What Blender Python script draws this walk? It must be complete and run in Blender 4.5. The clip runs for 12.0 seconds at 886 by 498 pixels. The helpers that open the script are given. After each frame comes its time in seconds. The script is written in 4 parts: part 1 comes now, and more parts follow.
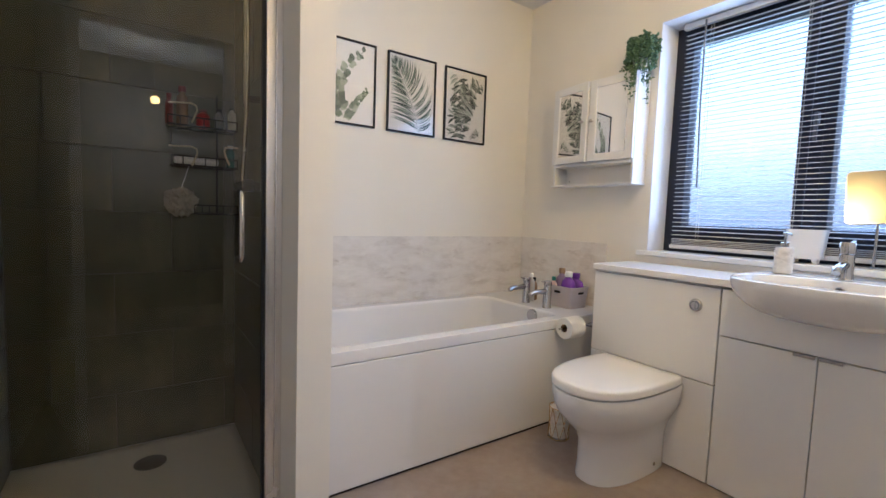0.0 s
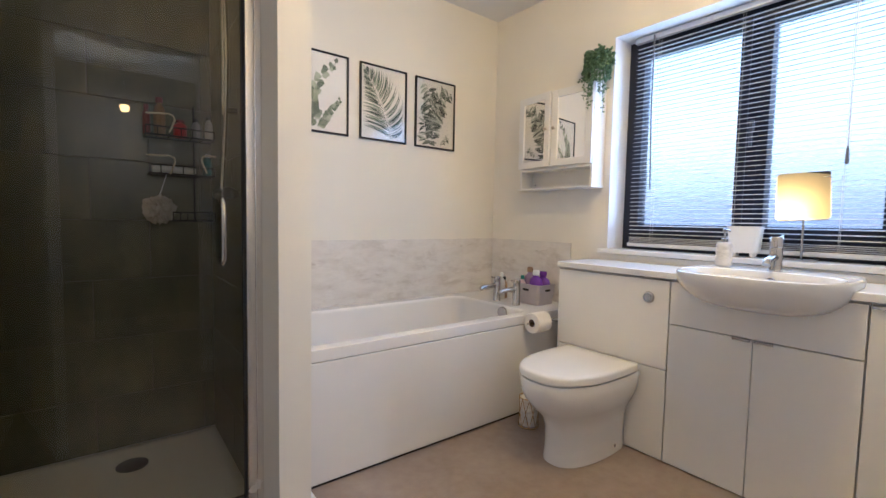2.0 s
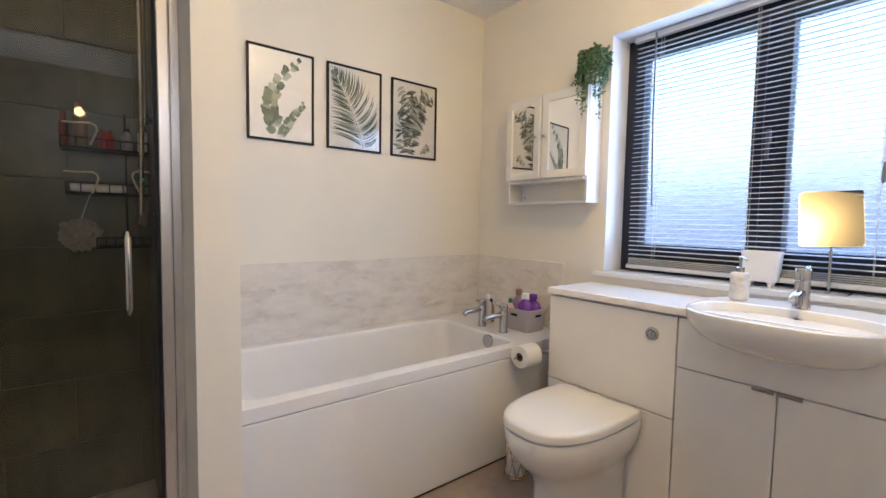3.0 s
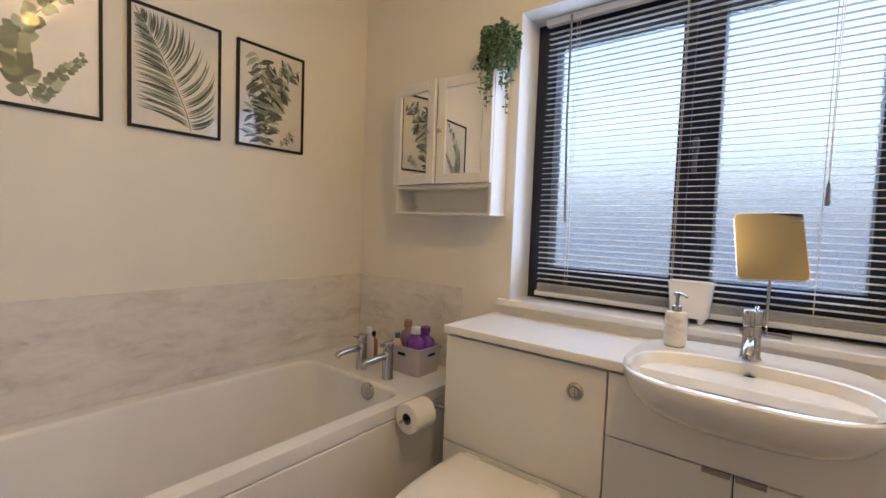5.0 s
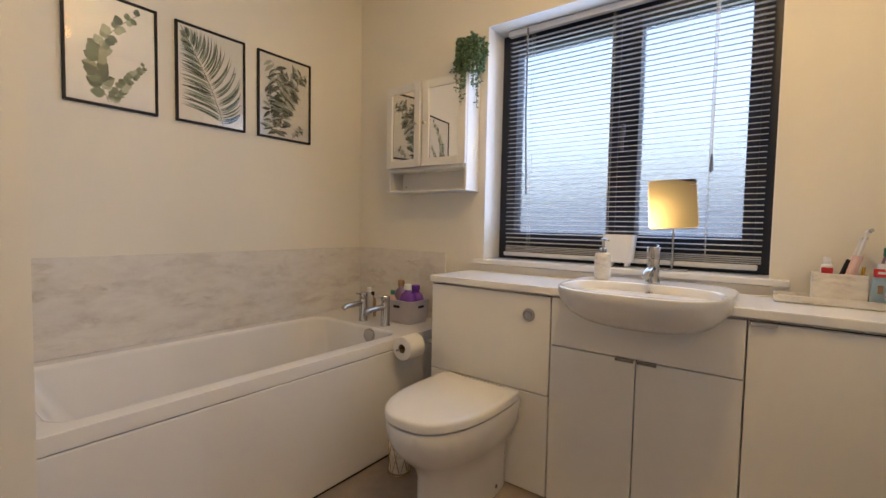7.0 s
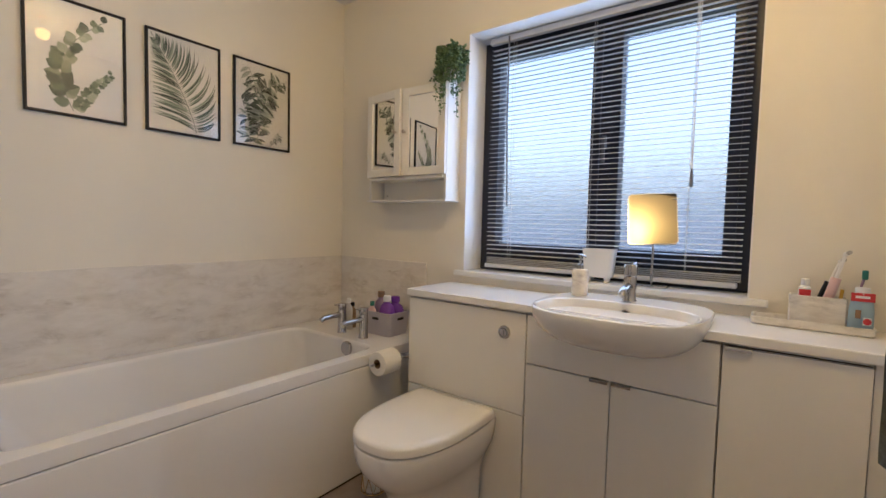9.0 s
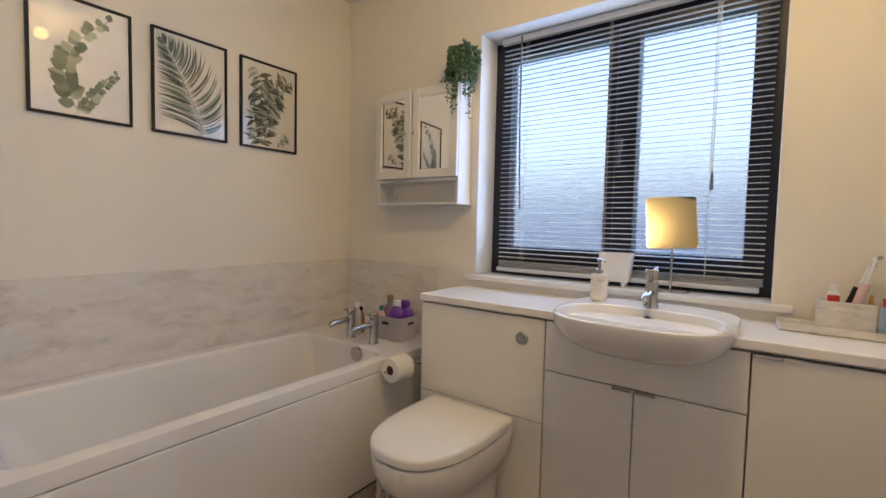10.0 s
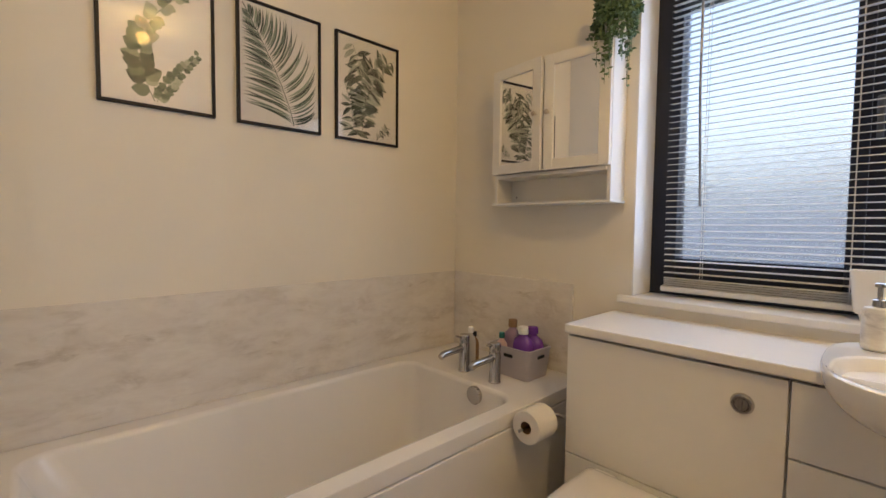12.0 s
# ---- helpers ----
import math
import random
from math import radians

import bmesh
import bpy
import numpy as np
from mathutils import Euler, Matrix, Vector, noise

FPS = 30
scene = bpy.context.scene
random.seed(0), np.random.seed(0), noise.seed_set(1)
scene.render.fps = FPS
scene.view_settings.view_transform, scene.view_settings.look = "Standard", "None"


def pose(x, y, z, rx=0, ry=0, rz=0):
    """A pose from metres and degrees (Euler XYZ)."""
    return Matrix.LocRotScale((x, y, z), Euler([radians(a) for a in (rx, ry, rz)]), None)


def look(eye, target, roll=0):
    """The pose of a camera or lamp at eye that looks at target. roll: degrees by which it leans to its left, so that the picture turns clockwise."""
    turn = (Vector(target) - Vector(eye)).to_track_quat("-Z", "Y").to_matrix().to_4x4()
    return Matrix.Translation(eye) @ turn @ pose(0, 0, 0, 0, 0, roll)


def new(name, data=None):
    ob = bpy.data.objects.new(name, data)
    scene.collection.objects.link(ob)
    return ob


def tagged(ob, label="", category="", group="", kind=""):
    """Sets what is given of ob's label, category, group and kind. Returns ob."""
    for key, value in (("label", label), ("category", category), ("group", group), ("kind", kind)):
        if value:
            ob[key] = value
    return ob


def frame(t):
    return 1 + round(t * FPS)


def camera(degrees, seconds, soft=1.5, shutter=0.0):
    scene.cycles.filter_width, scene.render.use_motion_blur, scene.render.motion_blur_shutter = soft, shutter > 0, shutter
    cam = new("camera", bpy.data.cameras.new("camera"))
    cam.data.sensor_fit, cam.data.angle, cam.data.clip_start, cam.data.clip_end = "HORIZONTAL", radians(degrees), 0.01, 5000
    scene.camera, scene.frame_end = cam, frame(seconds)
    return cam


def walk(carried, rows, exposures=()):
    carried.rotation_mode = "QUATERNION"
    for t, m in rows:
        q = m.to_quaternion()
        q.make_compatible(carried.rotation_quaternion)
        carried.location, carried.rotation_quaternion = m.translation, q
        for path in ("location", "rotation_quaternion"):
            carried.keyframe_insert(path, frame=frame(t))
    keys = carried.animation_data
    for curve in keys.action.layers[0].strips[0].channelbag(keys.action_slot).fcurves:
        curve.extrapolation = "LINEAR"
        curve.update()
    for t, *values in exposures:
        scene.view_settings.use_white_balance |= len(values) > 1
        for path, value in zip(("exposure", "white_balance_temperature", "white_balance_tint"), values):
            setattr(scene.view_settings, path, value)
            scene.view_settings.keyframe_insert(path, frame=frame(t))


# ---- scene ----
cam = camera(90.3, 12.0)
PATH = [
    (0, (1.622, 1.534, 1.021), (2.752, 3.177, 0.872), 2.0),
    (0.5, (1.588, 1.484, 1.008), (2.791, 3.074, 0.855), 1.9),
    (1, (1.542, 1.43, 1.003), (2.752, 3.016, 0.863), 1.6),
    (1.5, (1.519, 1.392, 0.999), (2.73, 2.978, 0.867), 1.3),
    (2, (1.571, 1.435, 1.016), (2.79, 3.015, 0.889), 1.1),
    (2.5, (1.674, 1.524, 1.068), (2.903, 3.096, 0.941), 1.2),
    (2.7, (1.728, 1.556, 1.089), (2.96, 3.126, 0.962), 1.1),
    (4.3, (2.044, 1.817, 1.153), (3.46, 3.225, 1.039), 1.6),
    (4.5, (2.085, 1.875, 1.158), (3.569, 3.21, 1.04), 1.9),
    (5, (2.204, 1.924, 1.173), (3.772, 3.16, 1.064), 2.1),
    (5.5, (2.208, 1.926, 1.165), (3.8, 3.131, 1.052), 2.0),
    (6, (2.109, 1.856, 1.119), (3.71, 3.05, 1.008), 1.8),
    (6.5, (1.975, 1.732, 1.056), (3.574, 2.928, 0.948), 1.4),
    (7, (1.888, 1.643, 1.041), (3.484, 2.844, 0.936), 1.1),
    (7.2, (1.87, 1.644, 1.047), (3.481, 2.824, 0.93), 1.2),
    (8.8, (1.966, 1.602, 1.104), (3.568, 2.794, 0.997), 1.4),
    (9, (1.977, 1.597, 1.102), (3.578, 2.791, 0.993), 1.4),
    (9.5, (1.976, 1.615, 1.108), (3.584, 2.8, 1.002), 1.5),
    (10, (1.961, 1.681, 1.116), (3.574, 2.859, 1.007), 1.3),
    (10.5, (1.957, 1.816, 1.108), (3.577, 2.985, 1.006), 1.5),
    (11, (1.982, 1.95, 1.129), (3.578, 3.149, 1.021), 1.1),
    (11.5, (2.043, 2.038, 1.123), (3.567, 3.329, 1.021), 1.0),
    (12, (2.19, 2.131, 1.126), (3.563, 3.581, 1.022), 0.6),
]
EXPOSURE = [(0, 2.47, 4800, 17), (2.7, 2.55, 4920, 17), (4.3, 2.12, 5430, 18), (5.5, 2.0, 5680, 18), (7.0, 1.96, 5700, 18), (9.5, 1.96, 5350, 17), (10.5, 1.93, 5430, 18), (12, 1.91, 6000, 18)]
walk(cam, [(t, look(eye, target, roll)) for t, eye, target, roll in PATH], EXPOSURE)

# ---- world and lights ----
world = bpy.data.worlds.new("sky")
scene.world = world
world.use_nodes = True
wn = world.node_tree.nodes
sky = wn.new("ShaderNodeTexSky")
sky.sky_type, sky.sun_disc = "NISHITA", False
sky.sun_elevation, sky.sun_rotation = radians(48), radians(200)
sky.air_density, sky.dust_density = 1.6, 8.0
wn["Background"].inputs["Strength"].default_value = 0.15
world.node_tree.links.new(sky.outputs[0], wn["Background"].inputs["Color"])

LAMP = (2.76, 1.91, 2.29)
HALL_LAMP = (1.73, 0.0, 1.88)


def point_lamp(name, place, watts, color, size):
    data = bpy.data.lights.new(name, "POINT")
    data.energy, data.color, data.shadow_soft_size = watts, color, size
    ob = new(name, data)
    ob.location = place
    return ob


point_lamp("ceiling_bulb_light", LAMP, 4.6, (1.0, 0.64, 0.20), 0.03)
point_lamp("hall_bulb_light", HALL_LAMP, 4.3, (1.0, 0.92, 0.80), 0.012)
for x, watts in ((3.869, 1.6), (3.924, 0.6)):
    day = bpy.data.lights.new("window_daylight", "AREA")
    day.shape, day.size, day.size_y, day.energy, day.color = "RECTANGLE", 1.04, 0.92, watts, (0.66, 0.82, 1.0)
    new("window_daylight", day).matrix_world = look((x, 2.23, 1.49), (2.9, 2.23, 1.49))
sun = bpy.data.lights.new("sun", "SUN")
sun.energy, sun.angle, sun.color = 1.0, radians(15), (1.0, 0.97, 0.93)
sun_ob = new("sun", sun)
sun_ob.rotation_euler = (radians(50), 0, radians(-20))


# ---- materials ----
def srgb(r, g, b):
    return tuple((c / 255 / 12.92) if c / 255 <= 0.04045 else ((c / 255 + 0.055) / 1.055) ** 2.4 for c in (r, g, b)) + (1.0,)


class Mat:
    """A principled material with a few helpers."""

    def __init__(self, name, color=(0.8, 0.8, 0.8), rough=0.5, metal=0.0, coat=0.0, spec=0.5):
        self.m = bpy.data.materials.new(name)
        self.m.use_nodes = True
        self.n, self.l = self.m.node_tree.nodes, self.m.node_tree.links
        self.b = self.n["Principled BSDF"]
        self.b.inputs["Base Color"].default_value = (*color[:3], 1)
        self.b.inputs["Roughness"].default_value = rough
        self.b.inputs["Metallic"].default_value = metal
        self.b.inputs["Coat Weight"].default_value = coat
        self.b.inputs["Specular IOR Level"].default_value = spec

    def coords(self, scale=(1, 1, 1), source="Object"):
        t, m = self.n.new("ShaderNodeTexCoord"), self.n.new("ShaderNodeMapping")
        m.inputs["Scale"].default_value = scale
        self.l.new(t.outputs[source], m.inputs[0])
        return m.outputs[0]

    def noise(self, scale, detail=4, rough=0.55, at=None, distort=0.0):
        t = self.n.new("ShaderNodeTexNoise")
        t.inputs["Scale"].default_value, t.inputs["Detail"].default_value = scale, detail
        t.inputs["Roughness"].default_value, t.inputs["Distortion"].default_value = rough, distort
        self.l.new(at or self.coords(), t.inputs["Vector"])
        return t.outputs["Fac"]

    def ramp(self, fac, stops):
        r = self.n.new("ShaderNodeValToRGB")
        while len(r.color_ramp.elements) < len(stops):
            r.color_ramp.elements.new(0.5)
        for e, (p, c) in zip(r.color_ramp.elements, stops):
            e.position, e.color = p, (*c[:3], 1)
        self.l.new(fac, r.inputs[0])
        return r.outputs[0]

    def mix(self, fac, a, b, how="MIX"):
        x = self.n.new("ShaderNodeMix")
        x.data_type, x.blend_type = "RGBA", how
        for sock, v in ((x.inputs[0], fac), (x.inputs[6], a), (x.inputs[7], b)):
            if isinstance(v, (int, float)):
                sock.default_value = v
            elif isinstance(v, tuple):
                sock.default_value = (*v[:3], 1)
            else:
                self.l.new(v, sock)
        return x.outputs[2]

    def base(self, c):
        self.l.new(c, self.b.inputs["Base Color"])
        return self

    def roughness(self, fac, lo, hi):
        r = self.n.new("ShaderNodeMapRange")
        r.inputs[3].default_value, r.inputs[4].default_value = lo, hi
        self.l.new(fac, r.inputs[0])
        self.l.new(r.outputs[0], self.b.inputs["Roughness"])
        return self

    def bump(self, fac, strength=0.1, dist=0.002):
        b = self.n.new("ShaderNodeBump")
        b.inputs["Strength"].default_value, b.inputs["Distance"].default_value = strength, dist
        self.l.new(fac, b.inputs["Height"])
        self.l.new(b.outputs[0], self.b.inputs["Normal"])
        return self


def painted(name, color, rough=0.7, grain=90, strength=0.12):
    m = Mat(name, color, rough)
    big = m.noise(1.3, 3)
    m.base(m.mix(big, tuple(c * 0.96 for c in color), tuple(min(1, c * 1.02) for c in color)))
    m.bump(m.noise(grain, 5), strength, 0.001)
    return m.m


def marble(name, base, vein, scale=2.2, rough=0.25, stretch=(1, 1, 2.4)):
    m = Mat(name, base, rough)
    at = m.coords(stretch)
    a = m.noise(scale * 1.3, 7, 0.60, at, 0.5)
    veins = m.ramp(a, [(0.0, (0, 0, 0)), (0.43, (0, 0, 0)), (0.50, (0.6, 0.6, 0.6)), (0.57, (0, 0, 0)), (1.0, (0, 0, 0))])
    smudge = m.ramp(m.noise(scale * 5.0, 7, 0.68, at, 0.5), [(0.52, (0, 0, 0)), (0.66, (0.85, 0.85, 0.85))])
    patches = m.ramp(m.noise(scale * 1.9, 4, 0.55, at), [(0.46, (0, 0, 0)), (0.68, (0.75, 0.75, 0.75))])
    cloud = m.ramp(m.noise(scale * 2.7, 6, 0.65, at, 0.6), [(0.40, (0, 0, 0)), (0.72, (1, 1, 1))])
    soft = m.mix(cloud, base, tuple(0.74 * b + 0.26 * v for b, v in zip(base, vein)))
    mask = m.mix(1.0, m.mix(1.0, veins, smudge, "LIGHTEN"), patches, "MULTIPLY")
    m.base(m.mix(mask, soft, vein))
    return m.m


WALL = painted("wall_paint", (0.80, 0.765, 0.685), 0.72)
CEIL = painted("ceiling_paint", (0.86, 0.855, 0.84), 0.85)
# Dark taupe carries the dimness of the hall, for darker reflections in glass.
HALLW = painted("hall_dim_paint", (0.24, 0.22, 0.18), 0.75)
GLOSS = painted("white_gloss_paint", (0.80, 0.79, 0.77), 0.28, 30, 0.04)
REVEAL = painted("reveal_paint", (0.82, 0.82, 0.82), 0.5)
UNIT = painted("white_laminate", (0.85, 0.835, 0.81), 0.38, 200, 0.03)
TOP = Mat("worktop_white", (0.80, 0.79, 0.78), 0.22)
TOP.base(TOP.mix(TOP.noise(160, 3), (0.82, 0.815, 0.81), (0.88, 0.87, 0.86)))
TOP = TOP.m
ACRYLIC = Mat("white_acrylic", (0.80, 0.785, 0.77), 0.16)
ACRYLIC.roughness(ACRYLIC.noise(6, 4), 0.10, 0.24)
ACRYLIC = ACRYLIC.m
STONE = painted("tray_stone_resin", (0.70, 0.67, 0.58), 0.45, 60, 0.08)
CERAMIC = Mat("white_ceramic", (0.85, 0.84, 0.825), 0.08, coat=0.4).m
SEAT = Mat("white_seat_plastic", (0.84, 0.825, 0.81), 0.22).m
CHROME = Mat("chrome", (0.50, 0.485, 0.47), 0.09, 1.0)
CHROME.roughness(CHROME.noise(14, 4), 0.06, 0.16)
CHROME = CHROME.m
BRUSHED = Mat("satin_nickel", (0.50, 0.46, 0.41), 0.30, 1.0)
BRUSHED.bump(BRUSHED.noise(60, 3, 0.5, BRUSHED.coords((1, 1, 12))), 0.06, 0.0005)
BRUSHED = BRUSHED.m
ALU = Mat("polished_aluminium", (0.86, 0.84, 0.82), 0.22, 1.0)
ALU.roughness(ALU.noise(9, 4), 0.14, 0.34)
ALU = ALU.m
BLACK = Mat("black_satin", (0.008, 0.007, 0.007), 0.5, spec=0.3).m
# Near-black colour that paints the shade in gaps between parts.
GAPSHADE = Mat("gap_shade", (0.03, 0.027, 0.025), 0.9).m
WINFRAME = Mat("anthracite_upvc", (0.008, 0.011, 0.026), 0.42)
WINFRAME.bump(WINFRAME.noise(120, 4), 0.08, 0.0006)
WINFRAME = WINFRAME.m
RUBBER = Mat("black_rubber", (0.015, 0.015, 0.015), 0.7).m
SLAT = Mat("white_slat", (0.66, 0.68, 0.71), 0.35).m
DRAIN = Mat("dark_nickel", (0.16, 0.15, 0.14), 0.35, 0.6).m
CORD = Mat("white_cord", (0.72, 0.71, 0.70), 0.8).m
WAND = Mat("grey_plastic_wand", (0.15, 0.155, 0.17), 0.25).m
MARBLE = marble("marble_panel", (0.77, 0.74, 0.70), (0.37, 0.31, 0.25), 3.4, 0.24, (0.8, 1, 2.1))
MARBLE_S = marble("marble_resin", (0.80, 0.77, 0.71), (0.13, 0.10, 0.07), 9, 0.3, (1, 0.6, 1.6))
MIRROR = Mat("mirror_silver", (0.92, 0.92, 0.92), 0.01, 1.0).m
HAZY = Mat("hazy_mirror", (0.205, 0.185, 0.135), 0.14, 1.0).m
PAPER = Mat("print_paper", (0.60, 0.575, 0.55), 0.6).m
PURPLE = Mat("purple_plastic", (0.17, 0.045, 0.36), 0.25).m
LILAC = Mat("lilac_plastic", (0.26, 0.17, 0.28), 0.3).m
LILAC2 = Mat("pale_plastic", (0.58, 0.55, 0.52), 0.25).m
GREYPL = Mat("grey_plastic", (0.36, 0.35, 0.37), 0.45).m
BASKET = Mat("lilac_grey_plastic", (0.46, 0.43, 0.46), 0.5).m
WHITEPL = Mat("white_plastic", (0.82, 0.82, 0.82), 0.3).m
RED = Mat("red_plastic", (0.55, 0.03, 0.03), 0.35).m
BLUEPR = Mat("pale_blue_print", (0.36, 0.50, 0.60), 0.4).m
PINK = Mat("pale_pink_plastic", (0.74, 0.52, 0.50), 0.35).m
YELLOW = Mat("yellow_plastic", (0.62, 0.40, 0.06), 0.4).m
# Cream holds the warm reflection painted onto the metal hooks.
CREAM = Mat("warm_glint_wire", (0.80, 0.68, 0.48), 0.3).m
MAROON = Mat("dark_red_plastic", (0.20, 0.03, 0.025), 0.4).m
TEAL = Mat("teal_plastic", (0.03, 0.18, 0.15), 0.4).m
BROWN = Mat("kraft_card", (0.30, 0.19, 0.11), 0.9).m
BRASS = Mat("brass", (0.75, 0.52, 0.22), 0.2, 1.0).m
TISSUE = Mat("tissue_paper", (0.86, 0.84, 0.81), 0.95)
TISSUE.bump(TISSUE.noise(180, 3), 0.25, 0.001)
TISSUE = TISSUE.m
PUFF = Mat("beige_net", (0.42, 0.37, 0.30), 0.9).m


def leafy(name, a, b, rough=0.55):
    m = Mat(name, a, rough)
    g = m.n.new("ShaderNodeNewGeometry")
    m.base(m.mix(g.outputs["Random Per Island"], a, b))
    return m.m


LEAF = leafy("plant_leaf", (0.035, 0.085, 0.036), (0.17, 0.26, 0.12))


def ink(name, dark, mid, pale):
    """Printed leaf colours: each half leaf is dark, middling or pale."""
    m = Mat(name, mid, 0.6)
    g = m.n.new("ShaderNodeNewGeometry")
    wash = m.noise(60, 3)
    tone = m.ramp(g.outputs["Random Per Island"], [(0.0, dark), (0.20, dark), (0.38, mid), (0.55, mid), (0.80, pale)])
    m.base(m.mix(wash, tone, m.mix(1.0, tone, (0.72, 0.72, 0.72), "MULTIPLY")))
    return m.m


INK = [ink("ink_grey_green", (0.040, 0.062, 0.030), (0.12, 0.155, 0.088), (0.33, 0.36, 0.26)),
       ink("ink_deep_green", (0.006, 0.018, 0.011), (0.045, 0.082, 0.055), (0.25, 0.30, 0.235)),
       ink("ink_dark_leaf", (0.005, 0.010, 0.007), (0.060, 0.075, 0.055), (0.36, 0.38, 0.33))]
SOIL = Mat("green_foam", (0.04, 0.07, 0.03), 0.9).m

FLOORM = Mat("floor_vinyl", (0.30, 0.23, 0.18), 0.42)
f1 = FLOORM.noise(2.4, 6, 0.6, None, 0.5)
f2 = FLOORM.noise(22, 5, 0.6)
FLOORM.base(FLOORM.mix(0.35, FLOORM.ramp(f1, [(0.30, (0.27, 0.205, 0.16)), (0.52, (0.33, 0.265, 0.215)), (0.72, (0.40, 0.335, 0.285))]),
                       FLOORM.ramp(f2, [(0.3, (0.26, 0.20, 0.16)), (0.7, (0.40, 0.33, 0.28))])))
FLOORM.bump(f2, 0.08, 0.001)
FLOORM = FLOORM.m

TILE = Mat("dark_stone_tile", (0.08, 0.07, 0.06), 0.32)
oi = TILE.n.new("ShaderNodeObjectInfo")
tcloud = TILE.noise(5, 7, 0.65, None, 0.4)
tcol = TILE.ramp(tcloud, [(0.3, (0.052, 0.054, 0.023)), (0.7, (0.155, 0.148, 0.076))])
TILE.base(TILE.mix(oi.outputs["Random"], tcol, TILE.mix(1.0, tcol, (0.80, 0.80, 0.80), "MULTIPLY")))
TILE.roughness(tcloud, 0.22, 0.42)
TILE.bump(TILE.noise(45, 5), 0.10, 0.001)
TILE = TILE.m
GROUT = Mat("tile_grout", (0.16, 0.145, 0.125), 0.9).m

GLASS = Mat("clear_glass", (0.97, 0.98, 0.975), 0.0)
GLASS.b.inputs["Transmission Weight"].default_value = 1.0
GLASS.b.inputs["IOR"].default_value = 1.45
GLASS = GLASS.m
TINTED = Mat("shower_glass", (0.71, 0.675, 0.55), 0.0)
TINTED.b.inputs["Transmission Weight"].default_value = 1.0
TINTED.b.inputs["IOR"].default_value = 1.45
TINTED = TINTED.m
FROST = Mat("obscured_glass", (0.96, 0.965, 1.0), 0.24)
FROST.b.inputs["Transmission Weight"].default_value = 1.0
FROST.b.inputs["IOR"].default_value = 1.3
fv = FROST.n.new("ShaderNodeTexVoronoi")
fv.inputs["Scale"].default_value = 230
FROST.l.new(FROST.coords(), fv.inputs["Vector"])
FROST.bump(fv.outputs["Distance"], 0.4, 0.003)
FROST = FROST.m


def glowing(name, color, strength):
    m = Mat(name, color, 0.4)
    m.b.inputs["Emission Color"].default_value = (*color[:3], 1)
    m.b.inputs["Emission Strength"].default_value = strength
    return m.m


BULB = glowing("lit_bulb", (1.0, 0.55, 0.15), 9)
GLOBE = glowing("amber_lit_globe", (1.0, 0.56, 0.14), 4)


def fabric(name, a, b):
    m = Mat(name, a, 0.95)
    m.b.inputs["Sheen Weight"].default_value = 0.3
    n = m.noise(130, 4)
    m.base(m.mix(n, a, b))
    m.bump(n, 0.8, 0.004)
    return m.m


TOWEL = fabric("grey_towelling", (0.055, 0.062, 0.052), (0.125, 0.135, 0.118))
TOWEL2 = fabric("dark_green_towelling", (0.025, 0.05, 0.045), (0.06, 0.10, 0.09))
GRASS = painted("grass", (0.06, 0.09, 0.04), 0.9)
# Bluish grey: the far haze is put into the hedge's colour.
HEDGE = painted("distant_hazy_hedge", (0.125, 0.155, 0.205), 0.9)
RENDERW = painted("distant_render", (0.40, 0.44, 0.50), 0.9)


# ---- mesh helpers ----
def part(name, bm, material, parent=None, label="", smooth=False, flat=False):
    """Links a bmesh as one mesh object under a thing or a part."""
    bmesh.ops.recalc_face_normals(bm, faces=bm.faces)
    me = bpy.data.meshes.new(name)
    bm.to_mesh(me)
    bm.free()
    me.materials.append(material)
    if smooth:
        me.shade_smooth()
        me.set_sharp_from_angle(angle=radians(40))
    ob = new(name, me)
    if flat:
        ob.modifiers.new("even_normals", "WEIGHTED_NORMAL").keep_sharp = True
    if parent:
        ob.parent = parent
    if label:
        tagged(ob, label)
    return ob


def thing(name, x, y, z, label, category, group="", kind="", rz=0):
    ob = new(name)
    ob.matrix_world = pose(x, y, z, 0, 0, rz)
    return tagged(ob, label, category, group, kind)


def box(x0, y0, z0, x1, y1, z1, bevel=0.0, seg=2, bm=None):
    b = bmesh.new()
    bmesh.ops.create_cube(b, size=1)
    for v in b.verts:
        v.co = Vector(((x0 + x1) / 2 + v.co.x * abs(x1 - x0), (y0 + y1) / 2 + v.co.y * abs(y1 - y0), (z0 + z1) / 2 + v.co.z * abs(z1 - z0)))
    if bevel:
        bmesh.ops.bevel(b, geom=b.edges[:], offset=bevel, segments=seg, affect="EDGES", profile=0.5)
    return merge(bm, b)


def merge(into, b):
    if into is None:
        return b
    me = bpy.data.meshes.new("tmp")
    b.to_mesh(me)
    b.free()
    into.from_mesh(me)
    bpy.data.meshes.remove(me)
    return into


def loft(loops, cap0=True, cap1=True, bm=None):
    b = bmesh.new()
    rows = [[b.verts.new(p) for p in loop] for loop in loops]
    for r, s in zip(rows, rows[1:]):
        n = len(r)
        for i in range(n):
            b.faces.new((r[i], r[(i + 1) % n], s[(i + 1) % n], s[i]))
    if cap0:
        b.faces.new(rows[0])
    if cap1:
        b.faces.new(rows[-1])
    return merge(bm, b)


